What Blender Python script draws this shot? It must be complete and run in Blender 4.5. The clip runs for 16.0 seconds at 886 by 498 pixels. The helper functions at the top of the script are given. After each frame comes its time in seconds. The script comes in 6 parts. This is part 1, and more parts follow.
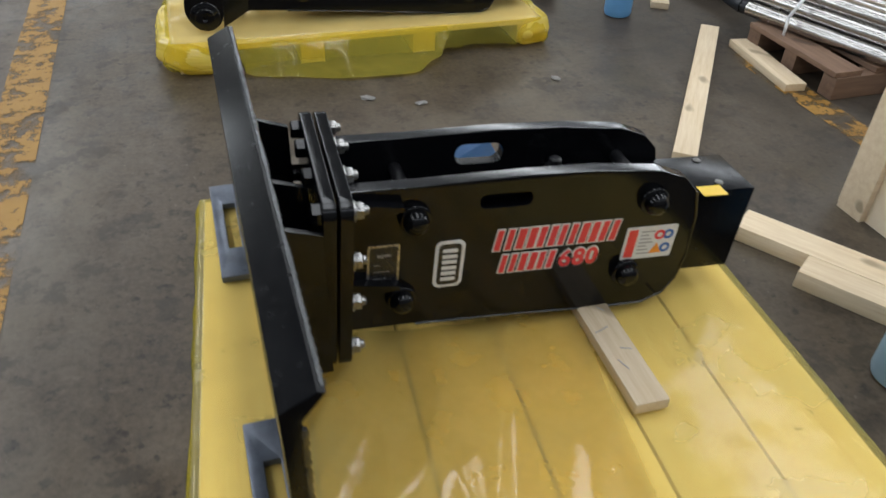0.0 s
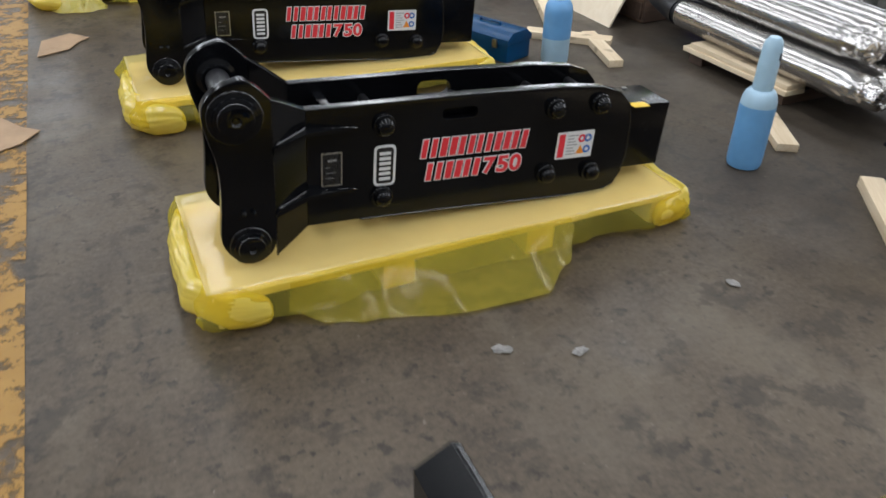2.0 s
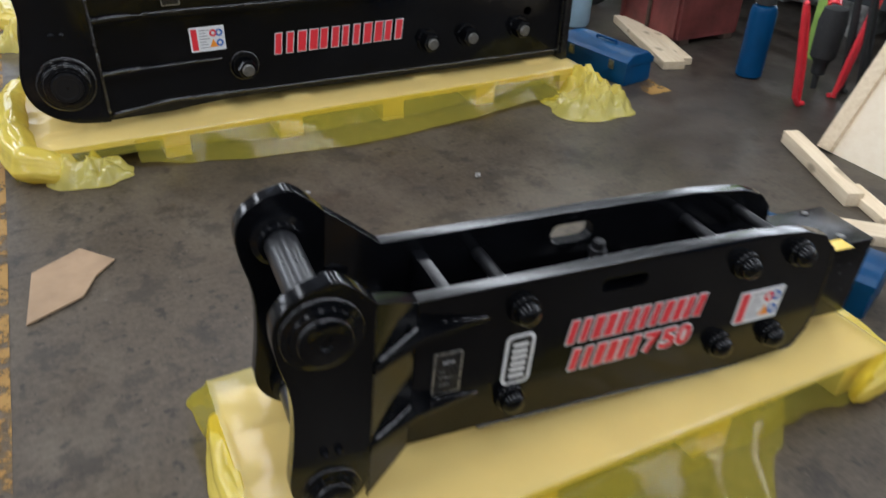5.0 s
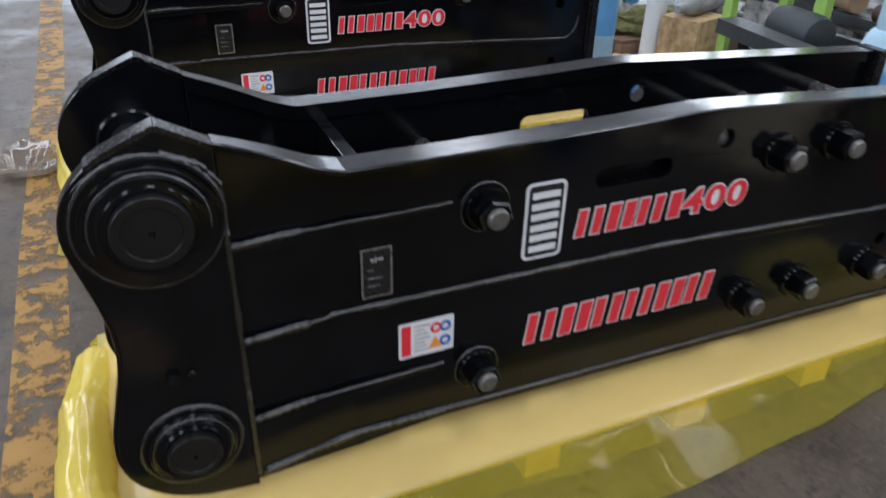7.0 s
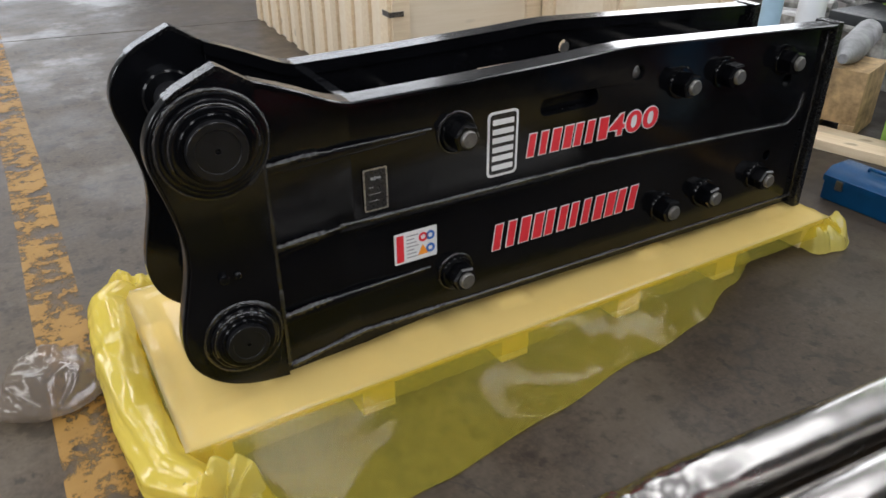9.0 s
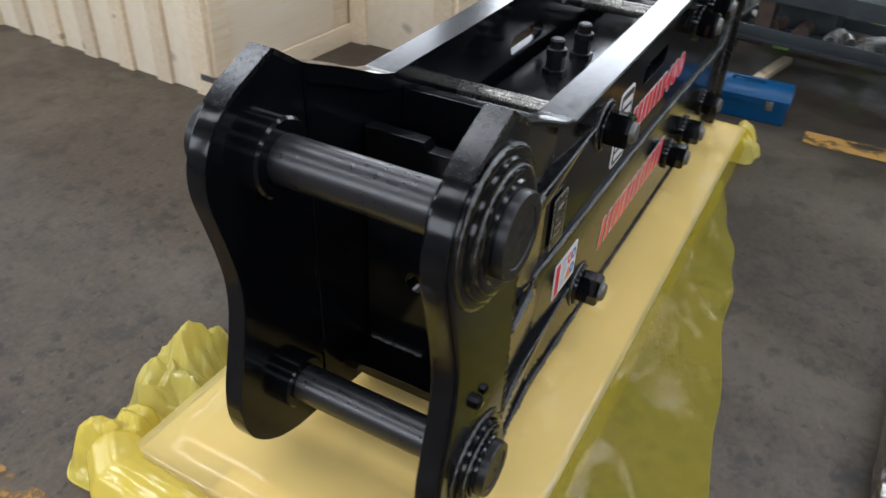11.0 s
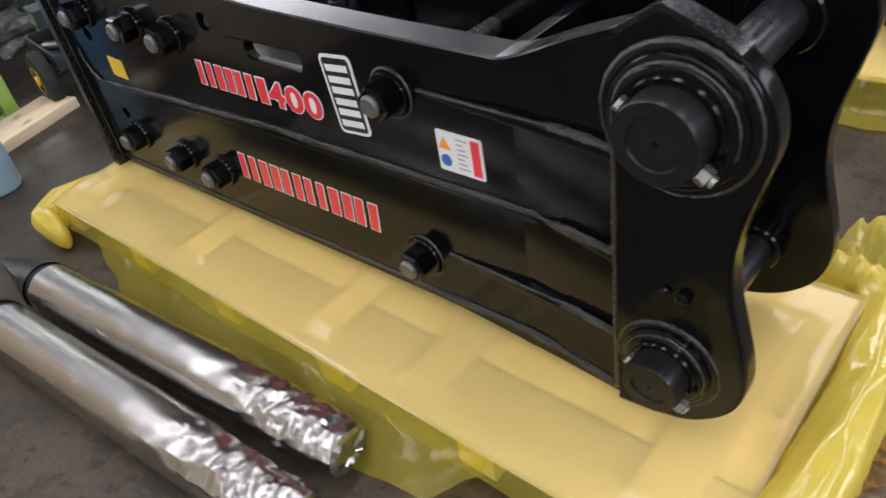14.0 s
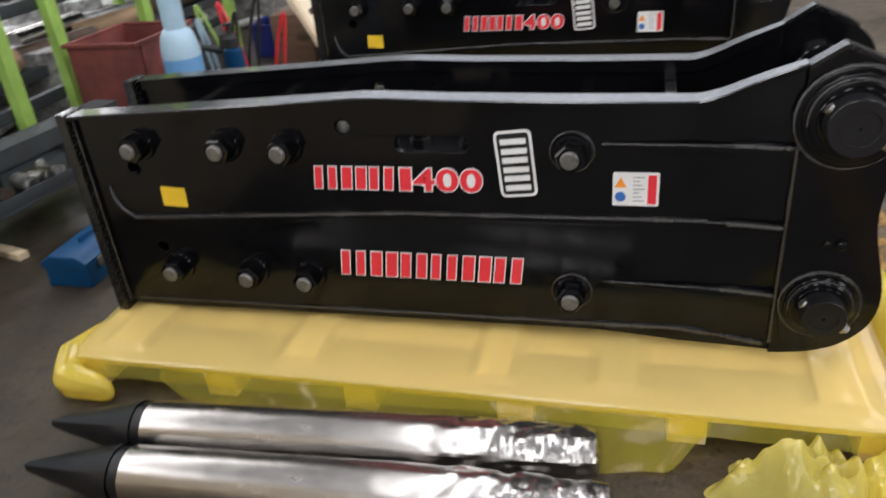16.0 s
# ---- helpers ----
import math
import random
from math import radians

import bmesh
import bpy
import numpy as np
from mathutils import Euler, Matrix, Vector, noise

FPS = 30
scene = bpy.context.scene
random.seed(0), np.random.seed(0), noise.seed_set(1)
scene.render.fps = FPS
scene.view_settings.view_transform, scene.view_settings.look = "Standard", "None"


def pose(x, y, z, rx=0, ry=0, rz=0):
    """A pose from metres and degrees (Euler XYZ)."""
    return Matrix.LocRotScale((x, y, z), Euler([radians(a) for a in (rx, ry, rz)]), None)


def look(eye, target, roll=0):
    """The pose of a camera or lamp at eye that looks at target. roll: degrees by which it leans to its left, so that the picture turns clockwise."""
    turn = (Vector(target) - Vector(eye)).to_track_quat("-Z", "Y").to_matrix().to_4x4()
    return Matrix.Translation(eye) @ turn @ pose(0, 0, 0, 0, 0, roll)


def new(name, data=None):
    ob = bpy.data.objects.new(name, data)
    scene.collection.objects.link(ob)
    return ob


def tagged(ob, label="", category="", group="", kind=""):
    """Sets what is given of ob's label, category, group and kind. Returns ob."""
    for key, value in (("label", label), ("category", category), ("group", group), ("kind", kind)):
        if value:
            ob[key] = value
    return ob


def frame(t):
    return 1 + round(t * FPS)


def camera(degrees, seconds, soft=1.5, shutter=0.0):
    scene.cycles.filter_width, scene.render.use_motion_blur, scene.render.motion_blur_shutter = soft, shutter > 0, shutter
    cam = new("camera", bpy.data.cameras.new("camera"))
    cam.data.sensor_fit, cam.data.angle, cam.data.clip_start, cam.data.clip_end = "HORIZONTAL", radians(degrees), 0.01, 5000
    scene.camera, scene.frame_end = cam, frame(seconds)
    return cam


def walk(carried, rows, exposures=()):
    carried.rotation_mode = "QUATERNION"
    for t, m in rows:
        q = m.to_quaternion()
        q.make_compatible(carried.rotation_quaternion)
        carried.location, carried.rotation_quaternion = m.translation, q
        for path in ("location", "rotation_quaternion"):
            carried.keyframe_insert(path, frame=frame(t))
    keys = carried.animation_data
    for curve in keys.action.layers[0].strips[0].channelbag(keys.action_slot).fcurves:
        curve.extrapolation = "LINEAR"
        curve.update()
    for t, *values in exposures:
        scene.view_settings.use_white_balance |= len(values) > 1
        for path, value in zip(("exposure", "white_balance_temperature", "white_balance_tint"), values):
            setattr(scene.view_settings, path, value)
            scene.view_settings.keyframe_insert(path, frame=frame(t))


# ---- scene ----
cam = camera(60.9, 16.0, 1.5, 0.35)

PATH = [
    (0, (0.243, -7.636, 1.202), (0.767, -6.142, -0.02), 2.5),
    (0.5, (0.137, -7.44, 1.214), (0.718, -5.935, 0.031), 2.5),
    (1, (0.113, -7.143, 1.209), (0.707, -5.612, 0.067), 2.7),
    (1.5, (0.081, -6.832, 1.211), (0.723, -5.297, 0.101), 1.8),
    (2, (0.041, -6.483, 1.207), (0.75, -4.969, 0.11), 1.1),
    (2.5, (0.066, -6.125, 1.186), (0.811, -4.639, 0.074), 1.8),
    (3, (0.076, -5.784, 1.165), (0.86, -4.34, 0.026), 2.2),
    (3.5, (0.071, -5.453, 1.172), (0.87, -4.028, 0.018), 2.8),
    (4, (0.071, -5.118, 1.181), (0.843, -3.662, 0.048), 2.4),
    (4.2, (0.067, -4.989, 1.189), (0.826, -3.523, 0.06), 1.9),
    (6.3, (-0.042, -3.331, 1.301), (0.718, -1.809, 0.251), 1.5),
    (6.5, (-0.036, -3.172, 1.297), (0.715, -1.64, 0.254), 1.7),
    (7, (-0.03, -2.826, 1.311), (0.685, -1.252, 0.305), 1.4),
    (7.5, (-0.102, -2.443, 1.313), (0.624, -0.856, 0.337), 1.1),
    (8, (-0.163, -2.05, 1.302), (0.534, -0.441, 0.341), 1.4),
    (8.5, (-0.193, -1.694, 1.297), (0.529, -0.102, 0.325), 0.0),
    (9, (-0.298, -1.388, 1.307), (0.578, 0.114, 0.319), -0.3),
    (9.5, (-0.386, -1.126, 1.303), (0.574, 0.3, 0.281), 0.7),
    (9.7, (-0.418, -1.012, 1.3), (0.59, 0.368, 0.261), 0.7),
    (11.8, (-0.861, 0.181, 1.289), (0.768, 0.289, 0.134), 0.3),
    (12, (-0.851, 0.297, 1.286), (0.78, 0.214, 0.131), -1.2),
    (12.5, (-0.778, 0.534, 1.266), (0.779, 0.047, 0.109), -2.7),
    (13, (-0.631, 0.789, 1.28), (0.805, 0.068, 0.09), -4.3),
    (13.5, (-0.533, 1.109, 1.265), (0.736, 0.133, 0.066), -5.5),
    (14, (-0.374, 1.293, 1.272), (0.78, 0.21, 0.048), -11.1),
    (14.5, (-0.174, 1.518, 1.299), (0.84, 0.253, 0.127), -8.5),
    (15, (0.062, 1.878, 1.335), (0.829, 0.449, 0.166), -5.8),
    (15.5, (0.251, 2.023, 1.262), (0.985, 0.508, 0.182), -5.8),
    (16, (0.437, 2.135, 1.334), (0.937, 0.45, 0.379), -5.4),
]
# the clip's camera drifts a little in exposure and white balance: seconds, stops, kelvin, tint
TINTS = [(0, -0.02, 6450, 7), (1.0, 0.14, 6400, 8), (3.5, 0.1, 6550, 9), (6.4, 0.08, 5950, 10), (7.2, 0.08, 6200, 12), (7.9, 0.22, 6850, 13), (8.6, 0.03, 6750, 11), (9.2, 0.02, 6600, 11), (11.8, 0.14, 6200, 10), (12.6, 0.06, 6250, 10), (13.5, 0.08, 6650, 14), (14.5, 0.07, 6550, 15), (16, 0.13, 6850, 13)]
walk(cam, [(t, look(eye, target, roll)) for t, eye, target, roll in PATH], TINTS)

# ---------------------------------------------------------------- world and light
HALL = (-6.0, 11.0, -13.0, 15.0, 6.5)   # west, east, south, north, height

world = bpy.data.worlds.new("sky")
scene.world = world
world.use_nodes = True
wn = world.node_tree
sky = wn.nodes.new("ShaderNodeTexSky")
sky.sky_type, sky.sun_disc = "NISHITA", False
sky.sun_elevation, sky.sun_rotation = radians(50), radians(200)
wn.links.new(sky.outputs["Color"], wn.nodes["Background"].inputs["Color"])
wn.nodes["Background"].inputs["Strength"].default_value = 0.12


def area_lamp(name, x, y, z, sx, sy, power, target, color=(1, 1, 1)):
    data = bpy.data.lights.new(name, "AREA")
    data.shape, data.size, data.size_y, data.energy, data.color = "RECTANGLE", sx, sy, power, color
    lamp = new(name, data)
    lamp.matrix_world = look((x, y, z), target)
    return lamp


# daylight through unseen roof lights, big door and window bands of both long walls
DAY = (0.965, 0.993, 1.045)
# only the middle row has a roof opening; outer rows are added lamps
for lx in (-3.4, 1.3, 6.0):
    for ly in (-9.0, -4.5, 0.0, 4.5, 9.0):
        area_lamp("roof_strip_lamp", lx, ly, 6.42, 1.1, 4.2, 92, (lx, ly + 0.001, 0), DAY)
area_lamp("door_daylight", -0.5, 14.9, 2.3, 5.0, 4.2, 130, (-0.5, 0, 2.0), DAY)
for ly in (-8.0, -2.5, 3.0, 8.5):
    area_lamp("east_window_daylight", 10.95, ly, 3.6, 4.4, 3.2, 250, (0, ly, 3.6), DAY)
    area_lamp("west_window_daylight", -5.95, ly, 3.4, 4.4, 1.8, 140 if ly > -6 else 50, (6, ly, 3.4), DAY)
# unseen high windows, placed where the top rims mirror bright light
area_lamp("clerestory_daylight", 2.5, 14.95, 5.55, 13.0, 1.2, 170, (2.5, 0, 5.0), DAY)
area_lamp("south_clerestory_daylight", 4.0, -12.95, 5.3, 13.0, 1.7, 100, (4.0, 0, 4.8), DAY)


# ---------------------------------------------------------------- materials
def nodes_of(name):
    m = bpy.data.materials.new(name)
    m.use_nodes = True
    return m, m.node_tree.nodes, m.node_tree.links, m.node_tree.nodes["Principled BSDF"]


def noise_node(n, l, scale, detail=4, rough=0.6, stretch=None, coords="Object"):
    tc = n.new("ShaderNodeTexCoord")
    src = tc.outputs[coords]
    if stretch:
        mp = n.new("ShaderNodeMapping")
        mp.inputs["Scale"].default_value = stretch
        l.new(src, mp.inputs["Vector"])
        src = mp.outputs["Vector"]
    t = n.new("ShaderNodeTexNoise")
    t.inputs["Scale"].default_value, t.inputs["Detail"].default_value, t.inputs["Roughness"].default_value = scale, detail, rough
    l.new(src, t.inputs["Vector"])
    return t.outputs["Fac"]


def ramp_node(n, l, fac, stops):
    r = n.new("ShaderNodeValToRGB")
    e = r.color_ramp.elements
    while len(e) < len(stops):
        e.new(0.5)
    for k, (at, c) in enumerate(stops):
        e[k].position = at
        e[k].color = (*c, 1) if isinstance(c, tuple) else (c, c, c, 1)
    l.new(fac, r.inputs["Fac"])
    return r.outputs["Color"]


def mix_node(n, l, fac, a, b, mode="MIX"):
    x = n.new("ShaderNodeMix")
    x.data_type, x.blend_type = "RGBA", mode
    for sock, v in ((x.inputs[0], fac), (x.inputs[6], a), (x.inputs[7], b)):
        if isinstance(v, (int, float)):
            sock.default_value = v
        elif isinstance(v, tuple):
            sock.default_value = (*v, 1)
        else:
            l.new(v, sock)
    return x.outputs[2]


def bump_node(n, l, p, height, strength, distance=0.002):
    b = n.new("ShaderNodeBump")
    b.inputs["Strength"].default_value, b.inputs["Distance"].default_value = strength, distance
    l.new(height, b.inputs["Height"])
    l.new(b.outputs["Normal"], p.inputs["Normal"])


def plain(name, color, rough=0.5, metal=0.0, coat=0.0, vary=0.12, scale=9.0, bump=0.1, dist=0.001, rvary=0.1, spec=0.5):
    """Paint, plastic or metal with a little unevenness at two scales."""
    m, n, l, p = nodes_of(name)
    big = noise_node(n, l, scale, 3)
    fine = noise_node(n, l, scale * 11, 3)
    lo = tuple(c * (1 - vary) for c in color)
    hi = tuple(min(1, c * (1 + vary)) for c in color)
    col = ramp_node(n, l, big, [(0.3, lo), (0.7, hi)])
    l.new(col, p.inputs["Base Color"])
    l.new(ramp_node(n, l, fine, [(0.3, max(0.02, rough - rvary)), (0.75, min(1, rough + rvary))]), p.inputs["Roughness"])
    p.inputs["Metallic"].default_value = metal
    p.inputs["Coat Weight"].default_value = coat
    p.inputs["Coat Roughness"].default_value = 0.12
    p.inputs["Specular IOR Level"].default_value = spec
    if bump:
        bump_node(n, l, p, fine, bump, dist)
    return m


def wood(name, light, dark, scale=1.0, rough=0.7, knots=True):
    """Sawn softwood: long grain along the local x axis, each piece its own tone."""
    m, n, l, p = nodes_of(name)
    info = n.new("ShaderNodeObjectInfo")
    grain = noise_node(n, l, 3.0 * scale, 6, 0.65, (1.2, 16, 16))
    fine = noise_node(n, l, 14.0 * scale, 4, 0.6, (0.8, 22, 22))
    col = ramp_node(n, l, grain, [(0.32, dark), (0.62, light)])
    col = mix_node(n, l, 0.35, col, ramp_node(n, l, fine, [(0.3, dark), (0.7, light)]))
    if knots:
        spots = noise_node(n, l, 5.5 * scale, 1, 0.4, (1, 2.2, 2.2))
        col = mix_node(n, l, ramp_node(n, l, spots, [(0.72, 0.0), (0.78, 0.75)]), col, tuple(c * 0.45 for c in dark))
    tone = ramp_node(n, l, info.outputs["Random"], [(0.0, 0.82), (1.0, 1.08)])
    col = mix_node(n, l, 1.0, col, tone, "MULTIPLY")
    l.new(col, p.inputs["Base Color"])
    p.inputs["Roughness"].default_value = rough
    bump_node(n, l, p, fine, 0.25, 0.0015)
    return m


PAINT = plain("black_gloss_paint", (0.003, 0.0032, 0.004), 0.14, 0, 0, 0.35, 5, 0.04, 0.0005, 0.05, 0.28)
LOADER = plain("satin_black_plate_paint", (0.002, 0.0022, 0.003), 0.24, 0, 0, 0.3, 5, 0.0, 0.0005, 0.05, 0.14)
WELD = plain("black_painted_weld", (0.002, 0.0022, 0.0028), 0.08, 0, 0, 0.3, 50, 0.4, 0.004, 0.04, 1.0)
EDGE = plain("worn_black_edge", (0.006, 0.006, 0.0065), 0.25, 0, 0.2, 0.4, 12, 0.2, 0.0008, 0.1, 0.5)
BARE = plain("dull_bare_steel", (0.12, 0.135, 0.165), 0.36, 0.5, 0, 0.3, 14, 0.2, 0.0008, 0.1)
# paler, glossier copy of the body paint, puts glare on upward edges
RIM = plain("bright_rim_gloss", (0.008, 0.0085, 0.01), 0.2, 0, 0.28, 0.35, 9, 0.12, 0.0006, 0.07, 0.74)
PIN = plain("phosphated_steel_pin", (0.006, 0.006, 0.0075), 0.34, 0.0, 0, 0.25, 8, 0.06, 0.0005, 0.08, 0.75)
SHAFT = plain("bare_steel_shaft", (0.3, 0.285, 0.26), 0.3, 0.9, 0, 0.3, 12, 0.1, 0.0005, 0.1)
DARK = plain("satin_black_steel", (0.006, 0.006, 0.007), 0.38, 0.0, 0, 0.3, 9, 0.15, 0.0006, 0.1, 0.4)
STEEL = plain("zinc_steel", (0.25, 0.245, 0.235), 0.3, 0.9, 0, 0.2, 30, 0.1, 0.0005, 0.08)
BOLT_END = plain("greased_bolt_steel", (0.16, 0.155, 0.143), 0.38, 0.6, 0, 0.3, 60, 0.2, 0.0005, 0.1)
BLOCK = plain("satin_grey_black_casting", (0.004, 0.0043, 0.0055), 0.22, 0, 0, 0.3, 7, 0.03, 0.0006, 0.05, 0.4)
RED = plain("red_decal", (0.72, 0.03, 0.045), 0.35, 0, 0.3, 0.06, 20, 0.03)
WHITE = plain("white_decal", (0.72, 0.72, 0.72), 0.4, 0, 0.2, 0.05, 20, 0.03)
BLACKDEC = plain("black_decal", (0.01, 0.01, 0.011), 0.3, 0, 0.2, 0.1, 20, 0.03)
ORANGE = plain("orange_decal", (0.8, 0.28, 0.03), 0.4, 0, 0.2, 0.06, 20, 0.03)
BLUEDEC = plain("blue_decal", (0.03, 0.13, 0.42), 0.4, 0, 0.2, 0.06, 20, 0.03)
YELLOWDEC = plain("yellow_sticker", (0.78, 0.52, 0.03), 0.4, 0, 0.2, 0.06, 20, 0.03)
GREYDEC = plain("grey_print", (0.3, 0.3, 0.31), 0.45, 0, 0, 0.1, 20, 0.03)
PLATE_MET = plain("etched_metal_plate", (0.42, 0.41, 0.39), 0.3, 0.85, 0, 0.15, 40, 0.1)
TOOLBLUE = plain("blue_tool_box_enamel", (0.001, 0.05, 0.14), 0.36, 0, 0, 0.18, 8, 0.08, 0.001, 0.08, 0.25)
BOT_BLUE = plain("bright_blue_bottle_paint", (0.13, 0.33, 0.6), 0.4, 0, 0.15, 0.12, 6, 0.12, 0.001)
BOT_PALE = plain("pale_blue_bottle_paint", (0.34, 0.5, 0.62), 0.42, 0, 0.15, 0.14, 6, 0.15, 0.001)
RUBBER = plain("black_rubber", (0.02, 0.02, 0.02), 0.75, 0, 0, 0.2, 12, 0.3)
GREEN = plain("light_green_enamel", (0.29, 0.47, 0.1), 0.45, 0, 0.2, 0.18, 6, 0.15)
MAROON = plain("rusty_red_metal", (0.15, 0.034, 0.03), 0.6, 0.0, 0, 0.4, 6, 0.3, 0.002)
RUST = plain("rusty_steel", (0.09, 0.06, 0.045), 0.65, 0.4, 0, 0.4, 9, 0.5, 0.002)
MACHINE = plain("dark_machine_paint", (0.03, 0.036, 0.04), 0.5, 0.0, 0, 0.3, 7, 0.3, 0.001, 0.1, 0.35)
CARDB = plain("brown_cardboard", (0.33, 0.22, 0.13), 0.85, 0, 0, 0.2, 6, 0.25, 0.001)
ROLLWHITE = plain("white_film_roll", (0.68, 0.7, 0.72), 0.4, 0, 0.2, 0.06, 8, 0.1)
SCRAP = plain("mottled_scrap_metal", (0.3, 0.3, 0.29), 0.5, 0.4, 0, 0.7, 14, 0.6, 0.004)
MOSS = plain("olive_sacking", (0.14, 0.14, 0.05), 0.9, 0, 0, 0.5, 22, 0.8, 0.006)
NAVY = plain("dark_blue_plastic", (0.012, 0.02, 0.16), 0.45, 0, 0, 0.2, 8, 0.1)
TISSUE = plain("dirty_tissue", (0.25, 0.24, 0.225), 0.85, 0, 0, 0.35, 60, 0.5, 0.002)
STRAP = plain("white_plastic_strap", (0.75, 0.76, 0.78), 0.4)
CHISEL = plain("black_chisel_steel", (0.014, 0.015, 0.018), 0.4, 0.3, 0, 0.3, 12, 0.2, 0.001)
WALL = plain("grey_hall_wall", (0.2, 0.2, 0.195), 0.7, 0, 0, 0.12, 1.2, 0.1)
ROOF = plain("grey_roof_sheet", (0.16, 0.162, 0.168), 0.6, 0, 0, 0.15, 1.0, 0.1)
PINE = wood("sawn_pine", (0.82, 0.69, 0.5), (0.66, 0.51, 0.33))
PALEPINE = wood("pale_pine", (0.8, 0.67, 0.48), (0.62, 0.47, 0.29))
DECK = wood("pallet_pine", (0.9, 0.75, 0.5), (0.8, 0.62, 0.38), 0.8, 0.75, False)
OLDWOOD = wood("weathered_pallet_wood", (0.23, 0.14, 0.09), (0.12, 0.07, 0.045))
DARKWOOD = wood("dark_weathered_wood", (0.1, 0.06, 0.04), (0.05, 0.03, 0.02))
PLY = wood("plywood_sheet", (0.86, 0.75, 0.58), (0.78, 0.65, 0.47), 0.5, 0.65)
OSB = plain("strand_board", (0.42, 0.29, 0.15), 0.8, 0, 0, 0.45, 16, 0.4, 0.002)


def concrete():
    m, n, l, p = nodes_of("oil_stained_concrete")
    big = noise_node(n, l, 0.55, 5, 0.6)
    mid = noise_node(n, l, 3.2, 6, 0.65)
    fine = noise_node(n, l, 60, 4, 0.7)
    spots = noise_node(n, l, 9.0, 3, 0.55)
    col = ramp_node(n, l, mid, [(0.3, (0.048, 0.036, 0.0236)), (0.5, (0.077, 0.0592, 0.0393)), (0.7, (0.104, 0.082, 0.0555))])
    col = mix_node(n, l, ramp_node(n, l, big, [(0.42, 0.0), (0.66, 0.55)]), col, (0.045, 0.034, 0.025))
    col = mix_node(n, l, ramp_node(n, l, spots, [(0.555, 0.0), (0.665, 0.7)]), col, (0.028, 0.022, 0.017))
    col = mix_node(n, l, ramp_node(n, l, noise_node(n, l, 21, 3, 0.6), [(0.59, 0.0), (0.655, 0.85)]), col, (0.016, 0.013, 0.011))
    col = mix_node(n, l, ramp_node(n, l, noise_node(n, l, 13, 4, 0.7, (1, 2.6, 1)), [(0.58, 0.0), (0.72, 0.4)]), col, (0.16, 0.13, 0.091))
    col = mix_node(n, l, ramp_node(n, l, noise_node(n, l, 47, 3, 0.6), [(0.63, 0.0), (0.69, 0.75)]), col, (0.02, 0.016, 0.013))
    col = mix_node(n, l, ramp_node(n, l, noise_node(n, l, 39, 3, 0.6, (1.3, 1, 1)), [(0.68, 0.0), (0.74, 0.6)]), col, (0.22, 0.185, 0.145))
    col = mix_node(n, l, 0.22, col, ramp_node(n, l, fine, [(0.32, (0.01, 0.008, 0.006)), (0.68, (0.19, 0.145, 0.105))]))
    patch = noise_node(n, l, 1.6, 6, 0.7, (1, 0.6, 1))
    col = mix_node(n, l, ramp_node(n, l, patch, [(0.5, 0.0), (0.64, 0.45)]), col, (0.15, 0.125, 0.091))
    col = mix_node(n, l, ramp_node(n, l, noise_node(n, l, 5.2, 5, 0.7), [(0.55, 0.0), (0.61, 0.6)]), col, (0.032, 0.026, 0.02))
    # darker, greyer floor along the racks on the east side, edge broken by noise
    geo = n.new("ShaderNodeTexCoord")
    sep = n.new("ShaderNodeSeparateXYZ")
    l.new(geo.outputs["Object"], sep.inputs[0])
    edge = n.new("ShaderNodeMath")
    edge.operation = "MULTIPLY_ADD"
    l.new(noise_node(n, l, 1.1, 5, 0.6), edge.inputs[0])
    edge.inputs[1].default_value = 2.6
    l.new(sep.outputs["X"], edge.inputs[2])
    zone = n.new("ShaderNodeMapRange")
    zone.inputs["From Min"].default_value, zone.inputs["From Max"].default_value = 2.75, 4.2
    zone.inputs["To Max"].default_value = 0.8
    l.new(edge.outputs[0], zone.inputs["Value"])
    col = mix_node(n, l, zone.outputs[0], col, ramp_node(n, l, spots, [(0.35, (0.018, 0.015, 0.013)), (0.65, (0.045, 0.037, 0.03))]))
    # darker floor in the storage bay at the north end, off the walkway
    bay = n.new("ShaderNodeMath")
    bay.operation = "MULTIPLY_ADD"
    l.new(noise_node(n, l, 1.7, 5, 0.6), bay.inputs[0])
    bay.inputs[1].default_value = 0.9
    l.new(sep.outputs["Y"], bay.inputs[2])
    ry, rx = n.new("ShaderNodeMapRange"), n.new("ShaderNodeMapRange")
    ry.inputs["From Min"].default_value, ry.inputs["From Max"].default_value = -0.8, -0.1
    rx.inputs["From Min"].default_value, rx.inputs["From Max"].default_value = -0.45, 0.1
    l.new(bay.outputs[0], ry.inputs["Value"])
    l.new(sep.outputs["X"], rx.inputs["Value"])
    both = n.new("ShaderNodeMath")
    both.operation = "MULTIPLY"
    l.new(ry.outputs[0], both.inputs[0])
    l.new(rx.outputs[0], both.inputs[1])
    col = mix_node(n, l, both.outputs[0], col, mix_node(n, l, 0.22, col, (0.022, 0.0155, 0.0105)))
    # hairline cracks
    tc = n.new("ShaderNodeTexCoord")
    warp = n.new("ShaderNodeVectorMath")
    warp.operation = "ADD"
    wob = n.new("ShaderNodeTexNoise")
    wob.inputs["Scale"].default_value, wob.inputs["Detail"].default_value = 2.2, 5
    l.new(tc.outputs["Object"], wob.inputs["Vector"])
    l.new(tc.outputs["Object"], warp.inputs[0])
    l.new(wob.outputs["Color"], warp.inputs[1])
    vor = n.new("ShaderNodeTexVoronoi")
    vor.feature = "DISTANCE_TO_EDGE"
    vor.inputs["Scale"].default_value = 0.3
